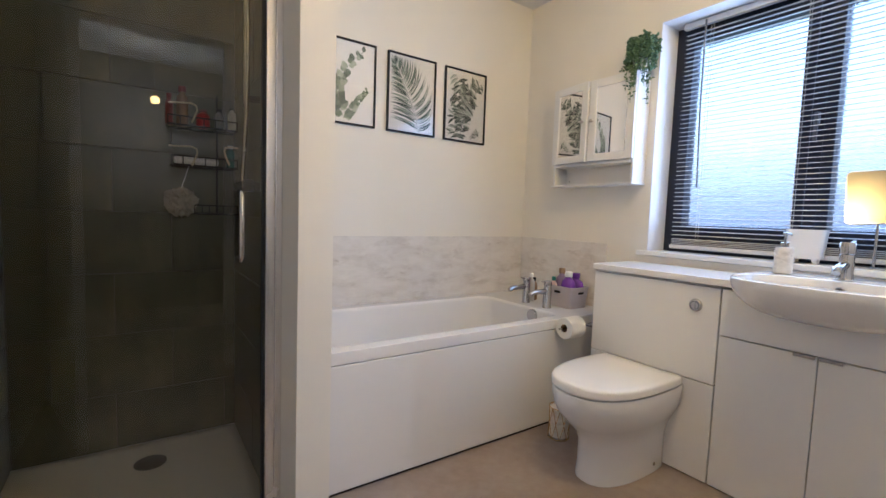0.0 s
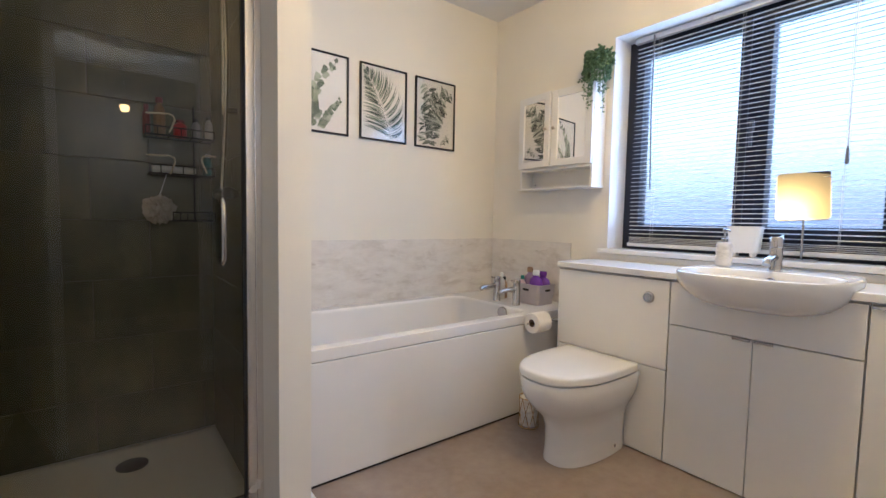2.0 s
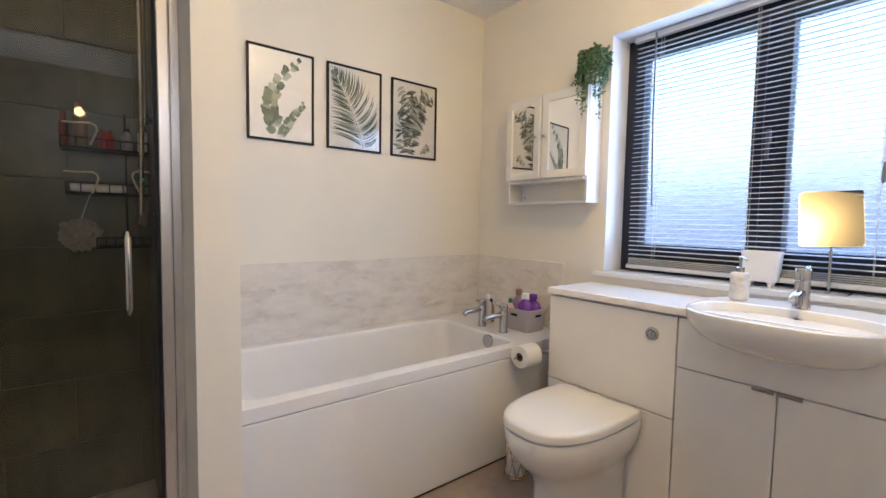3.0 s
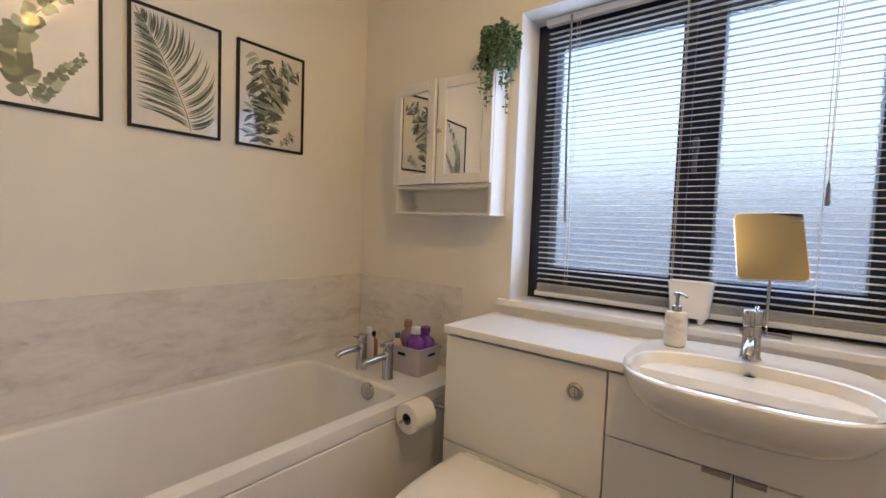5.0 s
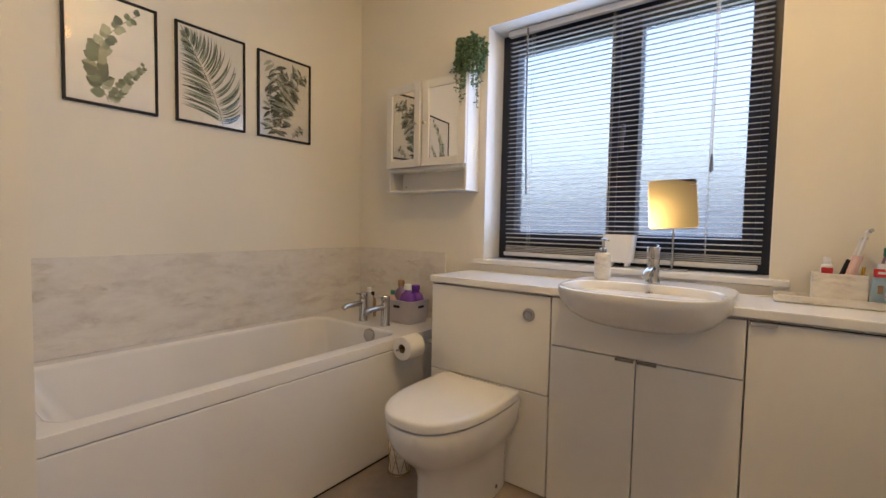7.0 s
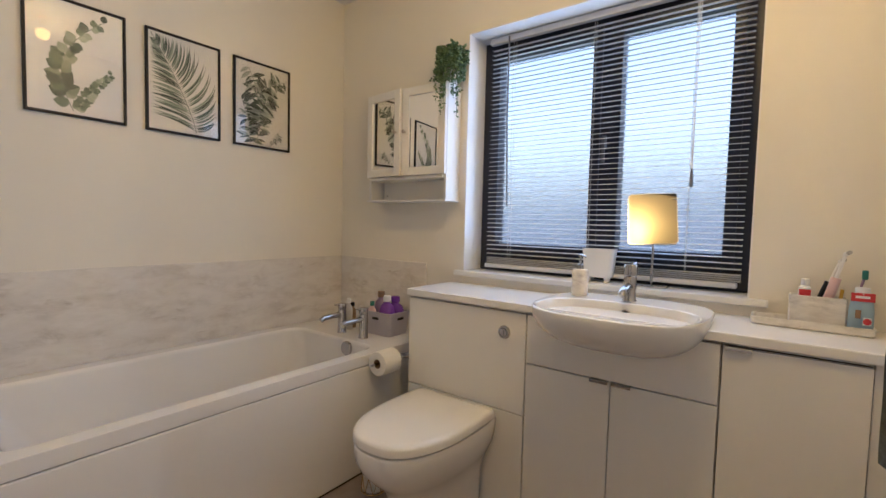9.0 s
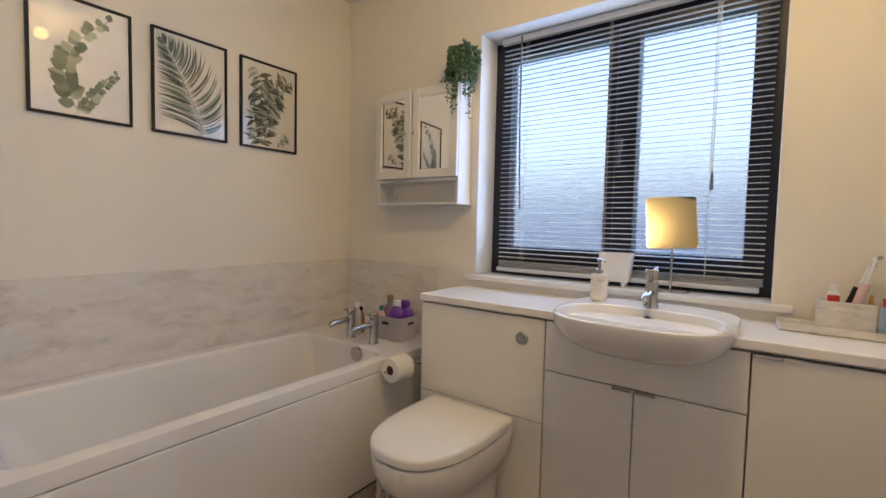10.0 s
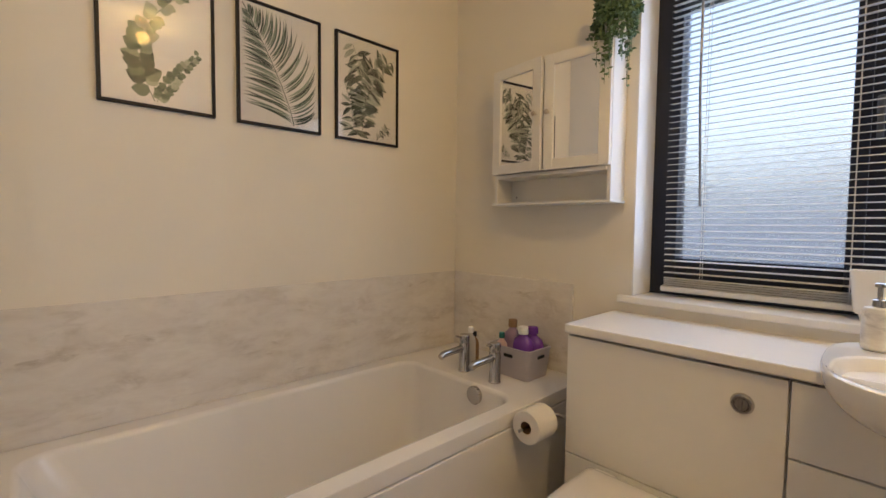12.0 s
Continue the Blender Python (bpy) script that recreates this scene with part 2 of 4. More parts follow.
def lathe(profile, n=32, at=(0, 0, 0), bm=None, caps=True, axis="z"):
    loops = []
    for r, h in profile:
        ring = []
        for i in range(n):
            a = 2 * math.pi * i / n
            c, s = r * math.cos(a), r * math.sin(a)
            p = {"z": (c, s, h), "x": (h, c, s), "y": (c, h, s)}[axis]
            ring.append((at[0] + p[0], at[1] + p[1], at[2] + p[2]))
        loops.append(ring)
    return loft(loops, caps, caps, bm)


def tube(points, r, n=10, bm=None, closed=False):
    """A round tube along a line of points."""
    pts = [Vector(p) for p in points]
    loops, side = [], None
    for i, p in enumerate(pts):
        d = (pts[min(i + 1, len(pts) - 1)] - pts[max(i - 1, 0)]).normalized()
        if side is None:
            side = d.cross(Vector((0, 0, 1)) if abs(d.z) < 0.9 else Vector((1, 0, 0))).normalized()
        side = (side - d * side.dot(d)).normalized()
        up = d.cross(side)
        loops.append([tuple(p + r * (math.cos(a) * side + math.sin(a) * up)) for a in (2 * math.pi * k / n for k in range(n))])
    return loft(loops, True, True, bm)


def rrect(cx, cy, hx, hy, r, z, n=6):
    """A rounded rectangle as a loop of points in a level plane."""
    pts = []
    for sx, sy, a0 in ((1, 1, 0), (-1, 1, 90), (-1, -1, 180), (1, -1, 270)):
        for k in range(n + 1):
            a = radians(a0 + 90 * k / n)
            pts.append((cx + sx * (hx - r) + r * math.cos(a), cy + sy * (hy - r) + r * math.sin(a), z))
    return pts


# ---- structure ----
X0, X1, Y0, Y1, H = 1.20, 3.78, 1.29, 3.72, 2.40
DOOR_X0, DOOR_X1, DOOR_H = 1.222, 2.065, 2.02
WY0, WY1, WZ0, WZ1 = 1.650, 2.812, 0.882, 2.02


def slab(name, *b, mat=WALL, label="", parent=None, bevel=0.0):
    return tagged(part(name, box(*b, bevel=bevel), mat, parent), label, kind="structure")


slab("floor", 0.7, -1.0, -0.12, 4.09, 3.87, 0.0, mat=FLOORM, label="mottled beige brown vinyl floor")
slab("ceiling", 0.7, -1.0, H, 4.09, 3.87, H + 0.12, mat=CEIL, label="plain white painted ceiling")
slab("wall_north", 0.7, Y1, 0, 4.09, 3.87, H, label="warm white painted wall behind the bath")
slab("wall_west", 0.7, Y0, 0, X0, Y1, H, label="warm white painted side wall")
bm = box(X1, Y0 - 0.1, 0, 4.09, WY0, H)
box(X1, WY1, 0, 4.09, Y1, H, bm=bm)
box(X1, WY0, 0, 4.09, WY1, WZ0 - 0.03, bm=bm)
box(X1, WY0, WZ1, 4.09, WY1, H, bm=bm)
tagged(part("wall_east", bm, WALL), "warm white painted wall with the window opening", kind="structure")
bm = box(X0 - 0.5, Y0 - 0.1, 0, DOOR_X0, Y0, H)
box(DOOR_X1, Y0 - 0.1, 0, X1, Y0, H, bm=bm)
box(DOOR_X0, Y0 - 0.1, DOOR_H, DOOR_X1, Y0, H, bm=bm)
tagged(part("wall_south", bm, WALL), "warm white painted wall with the doorway", kind="structure")
bm = box(0.7, -1.0, 0, 0.9, Y0 - 0.1, H)
box(2.5, -1.0, 0, 2.65, Y0 - 0.1, H, bm=bm)
box(0.9, -1.0, 0, 2.5, -0.85, H, bm=bm)
tagged(part("wall_hall", bm, HALLW), "hall walls out of view, dimness put into their taupe colour", kind="structure")
slab("wall_partition", 1.984, 2.775, 0, 2.085, Y1, H, label="white partition between the shower and the bath")
bm = box(1.984, 2.761, 0, 2.099, 2.775, 0.112, 0.003)
box(2.085, 2.7755, 0, 2.099, 2.981, 0.112, 0.003, bm=bm)
tagged(part("baseboard", bm, GLOSS), "white skirting round the partition end", kind="structure")

# ---- window ----
win = thing("window_1", 3.95, 2.23, WZ0, "dark anthracite framed window with two obscured panes", "window", kind="structure")


def local(ob, m):
    """Puts a part, built in world places, under its thing."""
    ob.matrix_parent_inverse = m.matrix_world.inverted()
    ob.parent = m
    return ob


bpy.context.view_layer.update()


def put(name, bm, mat, thing_ob, label="", smooth=False, flat=False):
    ob = part(name, bm, mat, None, label, smooth, flat)
    ob.parent = thing_ob
    ob.matrix_parent_inverse = Matrix.Identity(4)
    inv = world_of(thing_ob).inverted()
    ob.data.transform(inv)
    return ob


def world_of(ob):
    m = ob.matrix_basis.copy()
    while ob.parent:
        ob = ob.parent
        m = ob.matrix_basis @ m
    return m


FX0, FX1 = 3.93, 4.00
bm = box(FX0, WY0, WZ0 - 0.006, FX1, WY0 + 0.055, WZ1)
box(FX0, WY1 - 0.055, WZ0 - 0.006, FX1, WY1, WZ1, bm=bm)
box(FX0, WY0 + 0.055, WZ0 - 0.006, FX1, WY1 - 0.055, WZ0 + 0.055, bm=bm)
box(FX0, WY0 + 0.055, WZ1 - 0.055, FX1, WY1 - 0.055, WZ1, bm=bm)
box(FX0, 2.173, WZ0 + 0.055, FX1, 2.217, WZ1 - 0.055, bm=bm)
put("window_frame", bm, WINFRAME, win, "anthracite outer frame and mullion")
for a, b in ((WY0 + 0.055, 2.173), (2.217, WY1 - 0.055)):
    bm = bmesh.new()
    bm = box(FX0 - 0.012, a, WZ0 + 0.055, FX1 - 0.004, a + 0.04, WZ1 - 0.055, 0.003)
    box(FX0 - 0.012, b - 0.04, WZ0 + 0.055, FX1 - 0.004, b, WZ1 - 0.055, 0.003, bm=bm)
    box(FX0 - 0.012, a + 0.04, WZ0 + 0.055, FX1 - 0.004, b - 0.04, WZ0 + 0.135, 0.003, bm=bm)
    box(FX0 - 0.012, a + 0.04, WZ1 - 0.10, FX1 - 0.004, b - 0.04, WZ1 - 0.055, 0.003, bm=bm)
    put("sash", bm, WINFRAME, win)
    pane = put("pane", box(FX0 + 0.02, a + 0.04, WZ0 + 0.135, FX0 + 0.028, b - 0.04, WZ1 - 0.10), FROST, win, "obscured patterned glass")
    pane.visible_shadow = False
bm = box(3.905, 2.190, 1.38, 3.919, 2.206, 1.50, 0.005)
box(3.912, 2.188, 1.45, 3.93, 2.208, 1.50, 0.003, bm=bm)
put("window_handle", bm, WAND, win, "slim window handle")
sill = slab("window_sill", 3.755, 1.597, 0.856, 3.932, 2.858, WZ0 - 0.0015, mat=GLOSS, label="white painted window board", bevel=0.004)
bm = box(X1 - 0.003, WY1 - 0.004, WZ0, FX0, WY1 + 0.001, WZ1)
box(X1 - 0.003, WY0 - 0.001, WZ0, FX0, WY0 + 0.004, WZ1, bm=bm)
box(X1 - 0.003, WY0 + 0.004, WZ1 - 0.004, FX0, WY1 - 0.004, WZ1 + 0.001, bm=bm)
tagged(part("trim", bm, REVEAL), "white plastered window reveal", kind="structure")

# venetian blind
BX = 3.885
blind = thing("venetian_blind", BX, 2.23, 2.0, "white venetian blind lowered over the dark window", "blind")
BY0, BY1 = 1.69, 2.750
put("headrail", box(BX - 0.014, BY0, 1.985, BX + 0.014, BY1, 2.012, 0.002), SLAT, blind)
put("bottom_rail", box(BX - 0.013, BY0, 0.897, BX + 0.013, BY1, 0.918, 0.005), SLAT, blind)
PITCH, TILT_S = 0.0215, radians(7)
slat_loops = []
for y in (BY0, BY1):
    loop = []
    for s in (1, -1):
        for k in range(5):
            u = (-0.0125 + 0.00625 * k) * s
            w = 0.0022 * (1 - (u / 0.0125) ** 2) + (0.00025 if s > 0 else -0.00025)
            loop.append((u * math.cos(TILT_S) - w * math.sin(TILT_S), y - 2.220, u * math.sin(TILT_S) + w * math.cos(TILT_S)))
    slat_loops.append(loop)
sm = bmesh.new()
sm = loft(slat_loops, bm=sm)
first = put("slat", sm, SLAT, blind, smooth=True)
n_slats = int((1.978 - 0.9365) / PITCH) + 2
for i in range(n_slats + 1):
    ob = first if i == 0 else new("slat", first.data)
    ob.parent = blind
    ob.data = first.data
    ob.location = (BX - 3.885, 0, 0) if i == 0 else (0, 0, 0)
    ob.location.z = 0.0
    ob["i"] = i
# slats were built about the blind's own origin: bring the shared mesh to its centre, then place each one
first.data.transform(Matrix.Translation((BX, 2.220, 2.0)))
k = 0
for ob in list(blind.children):
    if ob.name.startswith("slat"):
        ob.location = (0, -0.010, (0.9235 + 0.0075 * k if k < 4 else 0.9365 + PITCH * (k - 2.6)) - 2.0)
        del ob["i"]
        k += 1
for y in (1.86, 2.24, 2.62):
    bm = box(BX - 0.0135, y - 0.0008, 0.91, BX - 0.0125, y + 0.0008, 1.99)
    box(BX + 0.0125, y - 0.0008, 0.91, BX + 0.0135, y + 0.0008, 1.99, bm=bm)
    put("ladder_cord", bm, CORD, blind)
put("tilt_wand", tube([(BX - 0.024, 2.64, 2.0), (BX - 0.026, 2.638, 1.6), (BX - 0.028, 2.624, 1.20)], 0.0045, 8), WAND, blind, "grey plastic tilt wand", True)
bm = tube([(BX - 0.022, 1.852, 2.0), (BX - 0.024, 1.852, 1.33)], 0.0012, 6)
tube([(BX - 0.022, 1.846, 2.0), (BX - 0.024, 1.850, 1.33)], 0.0012, 6, bm=bm)
put("pull_cord", bm, CORD, blind)
put("cord_weight", lathe([(0.003, 0.07), (0.006, 0.05), (0.008, 0.01), (0.005, 0.0)], 12, (BX - 0.024, 1.851, 1.265)), WAND, blind, "grey cord weight", True)

# outside
tagged(part("ground", box(4.09, -60, -0.5, 160, 60, -0.3), GRASS), "grassy ground outside the window", kind="structure")
tagged(part("backdrop", box(11.0, -14, -0.3, 11.4, 14, 1.9), HEDGE), "distant hedge beyond the obscured window, with blue haze in its colour", kind="structure")

# ---- shower ----
# grout beds of the tiled walls; tiles come last in the file
SX0, SX1, SY0 = 1.212, 1.972, 2.95
bm = box(SX0 - 0.006, Y1 - 0.010, 0.026, SX1 + 0.006, Y1 - 0.002, H - 0.002)
gb = tagged(part("wall_tiling_north", bm, GROUT), "dark stone tiled back wall of the shower", kind="structure")
gl = tagged(part("wall_tiling_west", box(X0 + 0.002, SY0, 0.026, X0 + 0.010, Y1 - 0.010, H - 0.002), GROUT), "dark stone tiled side wall of the shower", kind="structure")
ge = tagged(part("wall_tiling_east", box(1.975, SY0 + 0.03, 0.026, 1.982, Y1 - 0.010, H - 0.002), GROUT), "dark stone tiled side wall by the partition", kind="structure")

tray = thing("shower_tray", 1.62, 3.33, 0, "low off-white stone resin shower tray with a round waste", "shower tray")
cx, cy, hx, hy = 1.593, 3.313, 0.381, 0.398
bm = loft([rrect(cx, cy, hx, hy, 0.012, 0.0), rrect(cx, cy, hx, hy, 0.012, 0.020), rrect(cx, cy, hx - 0.004, hy - 0.004, 0.02, 0.024),
           rrect(cx, cy, hx - 0.045, hy - 0.045, 0.05, 0.0235), rrect(cx, cy, hx - 0.065, hy - 0.065, 0.05, 0.014), rrect(cx, cy, 0.1, 0.1, 0.08, 0.010)])
put("threshold", box(1.212, 2.926, 0.0245, 1.972, 2.978, 0.0635, 0.004), STONE, tray)
put("tray_body", bm, STONE, tray, smooth=True)
put("drain_cover", lathe([(0.0, 0.010), (0.055, 0.010), (0.055, 0.015), (0.048, 0.019), (0.0, 0.020)][::-1], 32, (1.641, 3.545, 0), caps=False), DRAIN, tray, "dark round waste cover", True)

enc = thing("shower_enclosure", 1.6, 2.95, 0.06, "framed clear glass shower door with a chrome bar handle", "shower enclosure")
EY = 2.955
put("wall_post", box(1.960, EY - 0.020, 0.066, 1.983, EY + 0.018, 1.95, 0.003), ALU, enc, "aluminium wall channel")
bm = box(1.932, EY - 0.026, 0.066, 1.959, EY + 0.020, 1.96, 0.003)
put("door_post", bm, ALU, enc)
put("seal", box(1.925, EY - 0.010, 0.085, 1.931, EY + 0.010, 1.94), RUBBER, enc, "black rubber seal")
bm = box(1.212, EY - 0.024, 0.064, 1.9315, EY + 0.018, 0.084, 0.003)
put("bottom_rail", bm, ALU, enc)
put("top_rail", box(1.212, EY - 0.024, 1.94, 1.9315, EY + 0.018, 1.97, 0.003), ALU, enc)
put("side_post", box(1.212, EY - 0.022, 0.085, 1.245, EY + 0.018, 1.939, 0.003), ALU, enc)
pane = put("glass_door", box(1.250, EY - 0.004, 0.088, 1.924, EY + 0.002, 1.938), TINTED, enc, "clear glass door panel")
pane.visible_shadow = False
put("door_handle", tube([(1.863, EY - 0.004, 1.062), (1.863, EY - 0.034, 1.066), (1.863, EY - 0.042, 1.055), (1.863, EY - 0.044, 0.97), (1.863, EY - 0.042, 0.885), (1.863, EY - 0.034, 0.874), (1.863, EY - 0.004, 0.878)], 0.0085, 14), CHROME, enc, "chrome bar handle", True)

riser = thing("shower_riser", 2.0, 3.20, 1.0, "chrome shower riser rail with hose and mixer", "shower fitting")
put("rail", tube([(1.925, 3.20, 1.38), (1.925, 3.20, 2.12)], 0.009, 12), ALU, riser, smooth=True)
for z in (1.40, 2.08):
    put("bracket", tube([(1.925, 3.20, z), (1.968, 3.20, z)], 0.011, 12), CHROME, riser, smooth=True)
put("mixer", tube([(1.920, 3.12, 1.10), (1.920, 3.28, 1.10)], 0.022, 16), CHROME, riser, smooth=True)
put("mixer_inlet", tube([(1.920, 3.20, 1.10), (1.968, 3.20, 1.10)], 0.016, 12), CHROME, riser, smooth=True)
hose = [(1.91, 3.18 - 0.10 * math.sin(t * math.pi), 2.02 - 0.92 * t) for t in [i / 14 for i in range(15)]]
put("hose", tube(hose, 0.0065, 8), ALU, riser, smooth=True)
put("shower_head", lathe([(0.012, 0.05), (0.018, 0.03), (0.05, 0.012), (0.052, 0.0), (0.0, 0.0)], 24, (1.87, 3.18, 2.00)), CHROME, riser, smooth=True)

caddy = thing("shower_caddy", 1.86, 3.66, 1.0, "dark metal three tier caddy holding bottles", "shower caddy")
for z, xa in ((1.347, 1.715), (1.190, 1.725), (0.996, 1.805)):
    bm = tube([(xa, 3.60, z), (1.965, 3.60, z), (1.965, 3.70, z), (xa, 3.70, z), (xa, 3.60, z)], 0.004, 6)
    tube([(xa, 3.60, z + 0.035), (1.965, 3.60, z + 0.035)], 0.003, 6, bm=bm)
    for i in range(7):
        x = xa + (1.965 - xa) * i / 6
        tube([(x, 3.60, z + 0.035), (x, 3.60, z), (x, 3.70, z)], 0.002, 5, bm=bm)
    put("shelf", bm, BLACK, caddy, smooth=True)
bm = tube([(1.90, 3.702, 0.99), (1.90, 3.702, 1.50)], 0.004, 6)
put("back_rail", bm, BLACK, caddy)


def bottle(name, x, y, z, r, h, mat, label, cap=WHITEPL, pump=False, flat=0.7, cat="bottle"):
    t = thing(name, x, y, z, label, cat)
    prof = [(r * 0.9, 0), (r, 0.004), (r, h * 0.62), (r * 0.85, h * 0.74), (r * 0.42, h * 0.82), (r * 0.40, h * 0.86)]
    loops = []
    for q, zz in prof:
        loops.append([(x + q * flat * math.cos(a), y + q * math.sin(a), z + zz) for a in (2 * math.pi * k / 24 for k in range(24))])
    put("body", loft(loops), mat, t, smooth=True)
    put("cap", lathe([(r * 0.44, h * 0.86), (r * 0.46, h * 0.88), (r * 0.44, h), (r * 0.38, h * 1.01)], 20, (x, y, z)), cap, t, smooth=True)
    return t


bottle("shampoo_bottle", 1.768, 3.655, 1.352, 0.030, 0.155, BROWN, "brown shampoo bottle in the shower caddy", MAROON)
bottle("shampoo_bottle", 1.722, 3.655, 1.352, 0.020, 0.120, MAROON, "slim dark red bottle at the end of the caddy", MAROON)
bottle("shower_gel_bottle", 1.842, 3.65, 1.352, 0.036, 0.072, RED, "squat red bottle lying low in the caddy", MAROON)
bottle("conditioner_bottle", 1.902, 3.65, 1.352, 0.024, 0.085, GREYPL, "small grey bottle in the shower caddy", BLACK)
bottle("lotion_bottle", 1.950, 3.64, 1.352, 0.022, 0.100, WHITEPL, "white bottle with a dark cap in the caddy", BLACK)
bottle("gel_bottle", 1.945, 3.65, 1.197, 0.024, 0.092, TEAL, "small teal bottle in the shower caddy", WHITEPL)
tagged(part("flannel", lathe([(0.010, 1.735), (0.0145, 1.738), (0.0150, 1.82), (0.0145, 1.892), (0.010, 1.896)], 20, (0, 3.632, 1.2105), axis="x"), WHITEPL, smooth=True), "pale rolled flannel lying in the shower caddy", "flannel")
for x, z, sg in ((1.815, 1.432, 1), (1.815, 1.262, 1), (1.912, 1.276, -1)):
    t = thing("hook", x, 3.59, z, "pale wire hook hanging over the caddy rail", "hook", group="hooks on the shower caddy")
    pts = [(x - sg * 0.095, 3.64, z + 0.004), (x - sg * 0.060, 3.60, z), (x - sg * 0.020, 3.59, z + 0.002), (x - sg * 0.004, 3.585, z - 0.006), (x, 3.585, z - 0.022), (x - sg * 0.008, 3.585, z - 0.045), (x - sg * 0.020, 3.585, z - 0.075)]
    put("hook_wire", tube(pts, 0.0036, 8), CREAM, t, smooth=True)
t = thing("bath_puff", 1.76, 3.64, 1.04, "beige net bath puff hanging from the caddy", "bath puff")
bm = bmesh.new()
bmesh.ops.create_icosphere(bm, subdivisions=4, radius=0.055)
for v in bm.verts:
    d = v.co.normalized()
    v.co = d * (0.055 + 0.014 * noise.noise(d * 9) + 0.008 * math.sin(40 * noise.noise(d * 2.3)))
    v.co += Vector((1.76, 3.645, 1.04))
put("net", bm, PUFF, t, smooth=True)
put("loop", tube([(1.76, 3.65, 1.09), (1.775, 3.66, 1.14), (1.79, 3.66, 1.19)], 0.002, 6), CORD, t)

# ---- bath ----
bath = thing("bath", 2.98, 3.36, 0, "white acrylic bath with a plain white front panel", "bath")
bx0, bx1, by0, by1 = 2.087, 3.778, 2.985, 3.718
cx, cy, hx, hy = (bx0 + bx1) / 2, (by0 + by1) / 2, (bx1 - bx0) / 2, (by1 - by0) / 2
icx, ihx = (2.150 + 3.420) / 2, (3.420 - 2.150) / 2
icy, ihy = 3.3445, 0.3025
n = 10
bm = loft([rrect(cx, cy, hx - 0.003, hy - 0.003, 0.006, 0.4815, n), rrect(cx, cy, hx, hy, 0.006, 0.485, n), rrect(cx, cy, hx, hy, 0.006, 0.525, n),
           rrect(cx, cy, hx - 0.0012, hy - 0.0012, 0.007, 0.5284, n), rrect(cx, cy, hx - 0.0045, hy - 0.0045, 0.010, 0.530, n), rrect(icx, icy, ihx + 0.004, ihy + 0.004, 0.079, 0.530, n),
           rrect(icx, icy, ihx, ihy, 0.075, 0.530, n), rrect(icx, icy, ihx - 0.008, ihy - 0.008, 0.072, 0.526, n), rrect(icx, icy, ihx - 0.014, ihy - 0.014, 0.07, 0.515, n),
           rrect(icx + 0.03, icy, ihx - 0.055, ihy - 0.04, 0.08, 0.36, n), rrect(icx + 0.06, icy, ihx - 0.12, ihy - 0.065, 0.09, 0.20, n),
           rrect(icx + 0.08, icy, ihx - 0.18, ihy - 0.09, 0.10, 0.15, n), rrect(icx + 0.09, icy, ihx - 0.26, ihy - 0.15, 0.10, 0.135, n)], cap0=False)
put("tub", bm, ACRYLIC, bath, smooth=True, flat=True)
bm = box(2.0995, 2.982, 0.012, 3.765, 3.000, 0.4790, 0.003)
put("front_panel", bm, ACRYLIC, bath, "plain white bath panel")
# Two dark strips stand for the shade below the rim and the panel.
put("rim_gap_shade", box(2.0995, 2.992, 0.4790, 3.765, 3.012, 0.4815), GAPSHADE, bath)
put("shadow_gap", box(2.0995, 2.990, 0.0, 3.765, 3.000, 0.012), GAPSHADE, bath)
put("overflow", lathe([(0.0, -0.012), (0.031, -0.012), (0.034, -0.009), (0.034, 0.004)], 28, (3.4015, 3.228, 0.492), axis="x", caps=False), CHROME, bath, "round chrome overflow", True)


def bath_tap(x, y, group_label):
    t = thing("bath_tap", x, y, 0.53, group_label, "tap", group="pair of taps on the bath")
    z = 0.531
    put("body", lathe([(0.024, 0), (0.025, 0.003), (0.022, 0.008), (0.022, 0.113), (0.020, 0.117), (0.020, 0.121), (0.022, 0.124), (0.022, 0.149), (0.020, 0.152)], 28, (x, y, z)), CHROME, t, smooth=True)
    put("spout", tube([(x - 0.012, y, z + 0.098), (x - 0.120, y, z + 0.092), (x - 0.135, y, z + 0.082)], 0.0135, 16), CHROME, t, smooth=True)
    put("lever", tube([(x + 0.0, y, z + 0.139), (x - 0.03, y + 0.004, z + 0.146), (x - 0.045, y + 0.005, z + 0.150)], 0.0045, 10), CHROME, t, smooth=True)
    return t


bath_tap(3.487, 3.366, "chrome bath tap with round body and lever")
bath_tap(3.480, 3.198, "chrome bath tap with round body and lever")

# basket with bottles
bk = thing("storage_basket", 3.645, 3.20, 0.53, "grey plastic basket holding purple bottles on the bath", "basket")


def basket_loop(s, z, inner=0.0):
    return rrect(3.640, 3.205, (0.078 - inner) * s, (0.105 - inner) * s, 0.02, z)


ridges = [basket_loop(0.90 + 0.10 * k / 18 + (0.008 if k % 2 else 0.0), 0.531 + 0.109 * k / 18) for k in range(19)]
bm = loft(ridges + [basket_loop(1.03, 0.641), basket_loop(1.03, 0.650), basket_loop(1.0, 0.650, 0.004), basket_loop(0.90, 0.536, 0.004)])
put("body", bm, BASKET, bk, smooth=True)
# Slots are uncut: black blocks stand for the shade inside them.
put("hand_slot_shade", box(3.560, 3.178, 0.610, 3.5665, 3.222, 0.624, 0.003), BLACK, bk, "black block for the shade inside a basket slot")
put("hand_slot_shade", box(3.622, 3.0995, 0.610, 3.668, 3.106, 0.624, 0.003), BLACK, bk, "black block for the shade inside a basket slot")
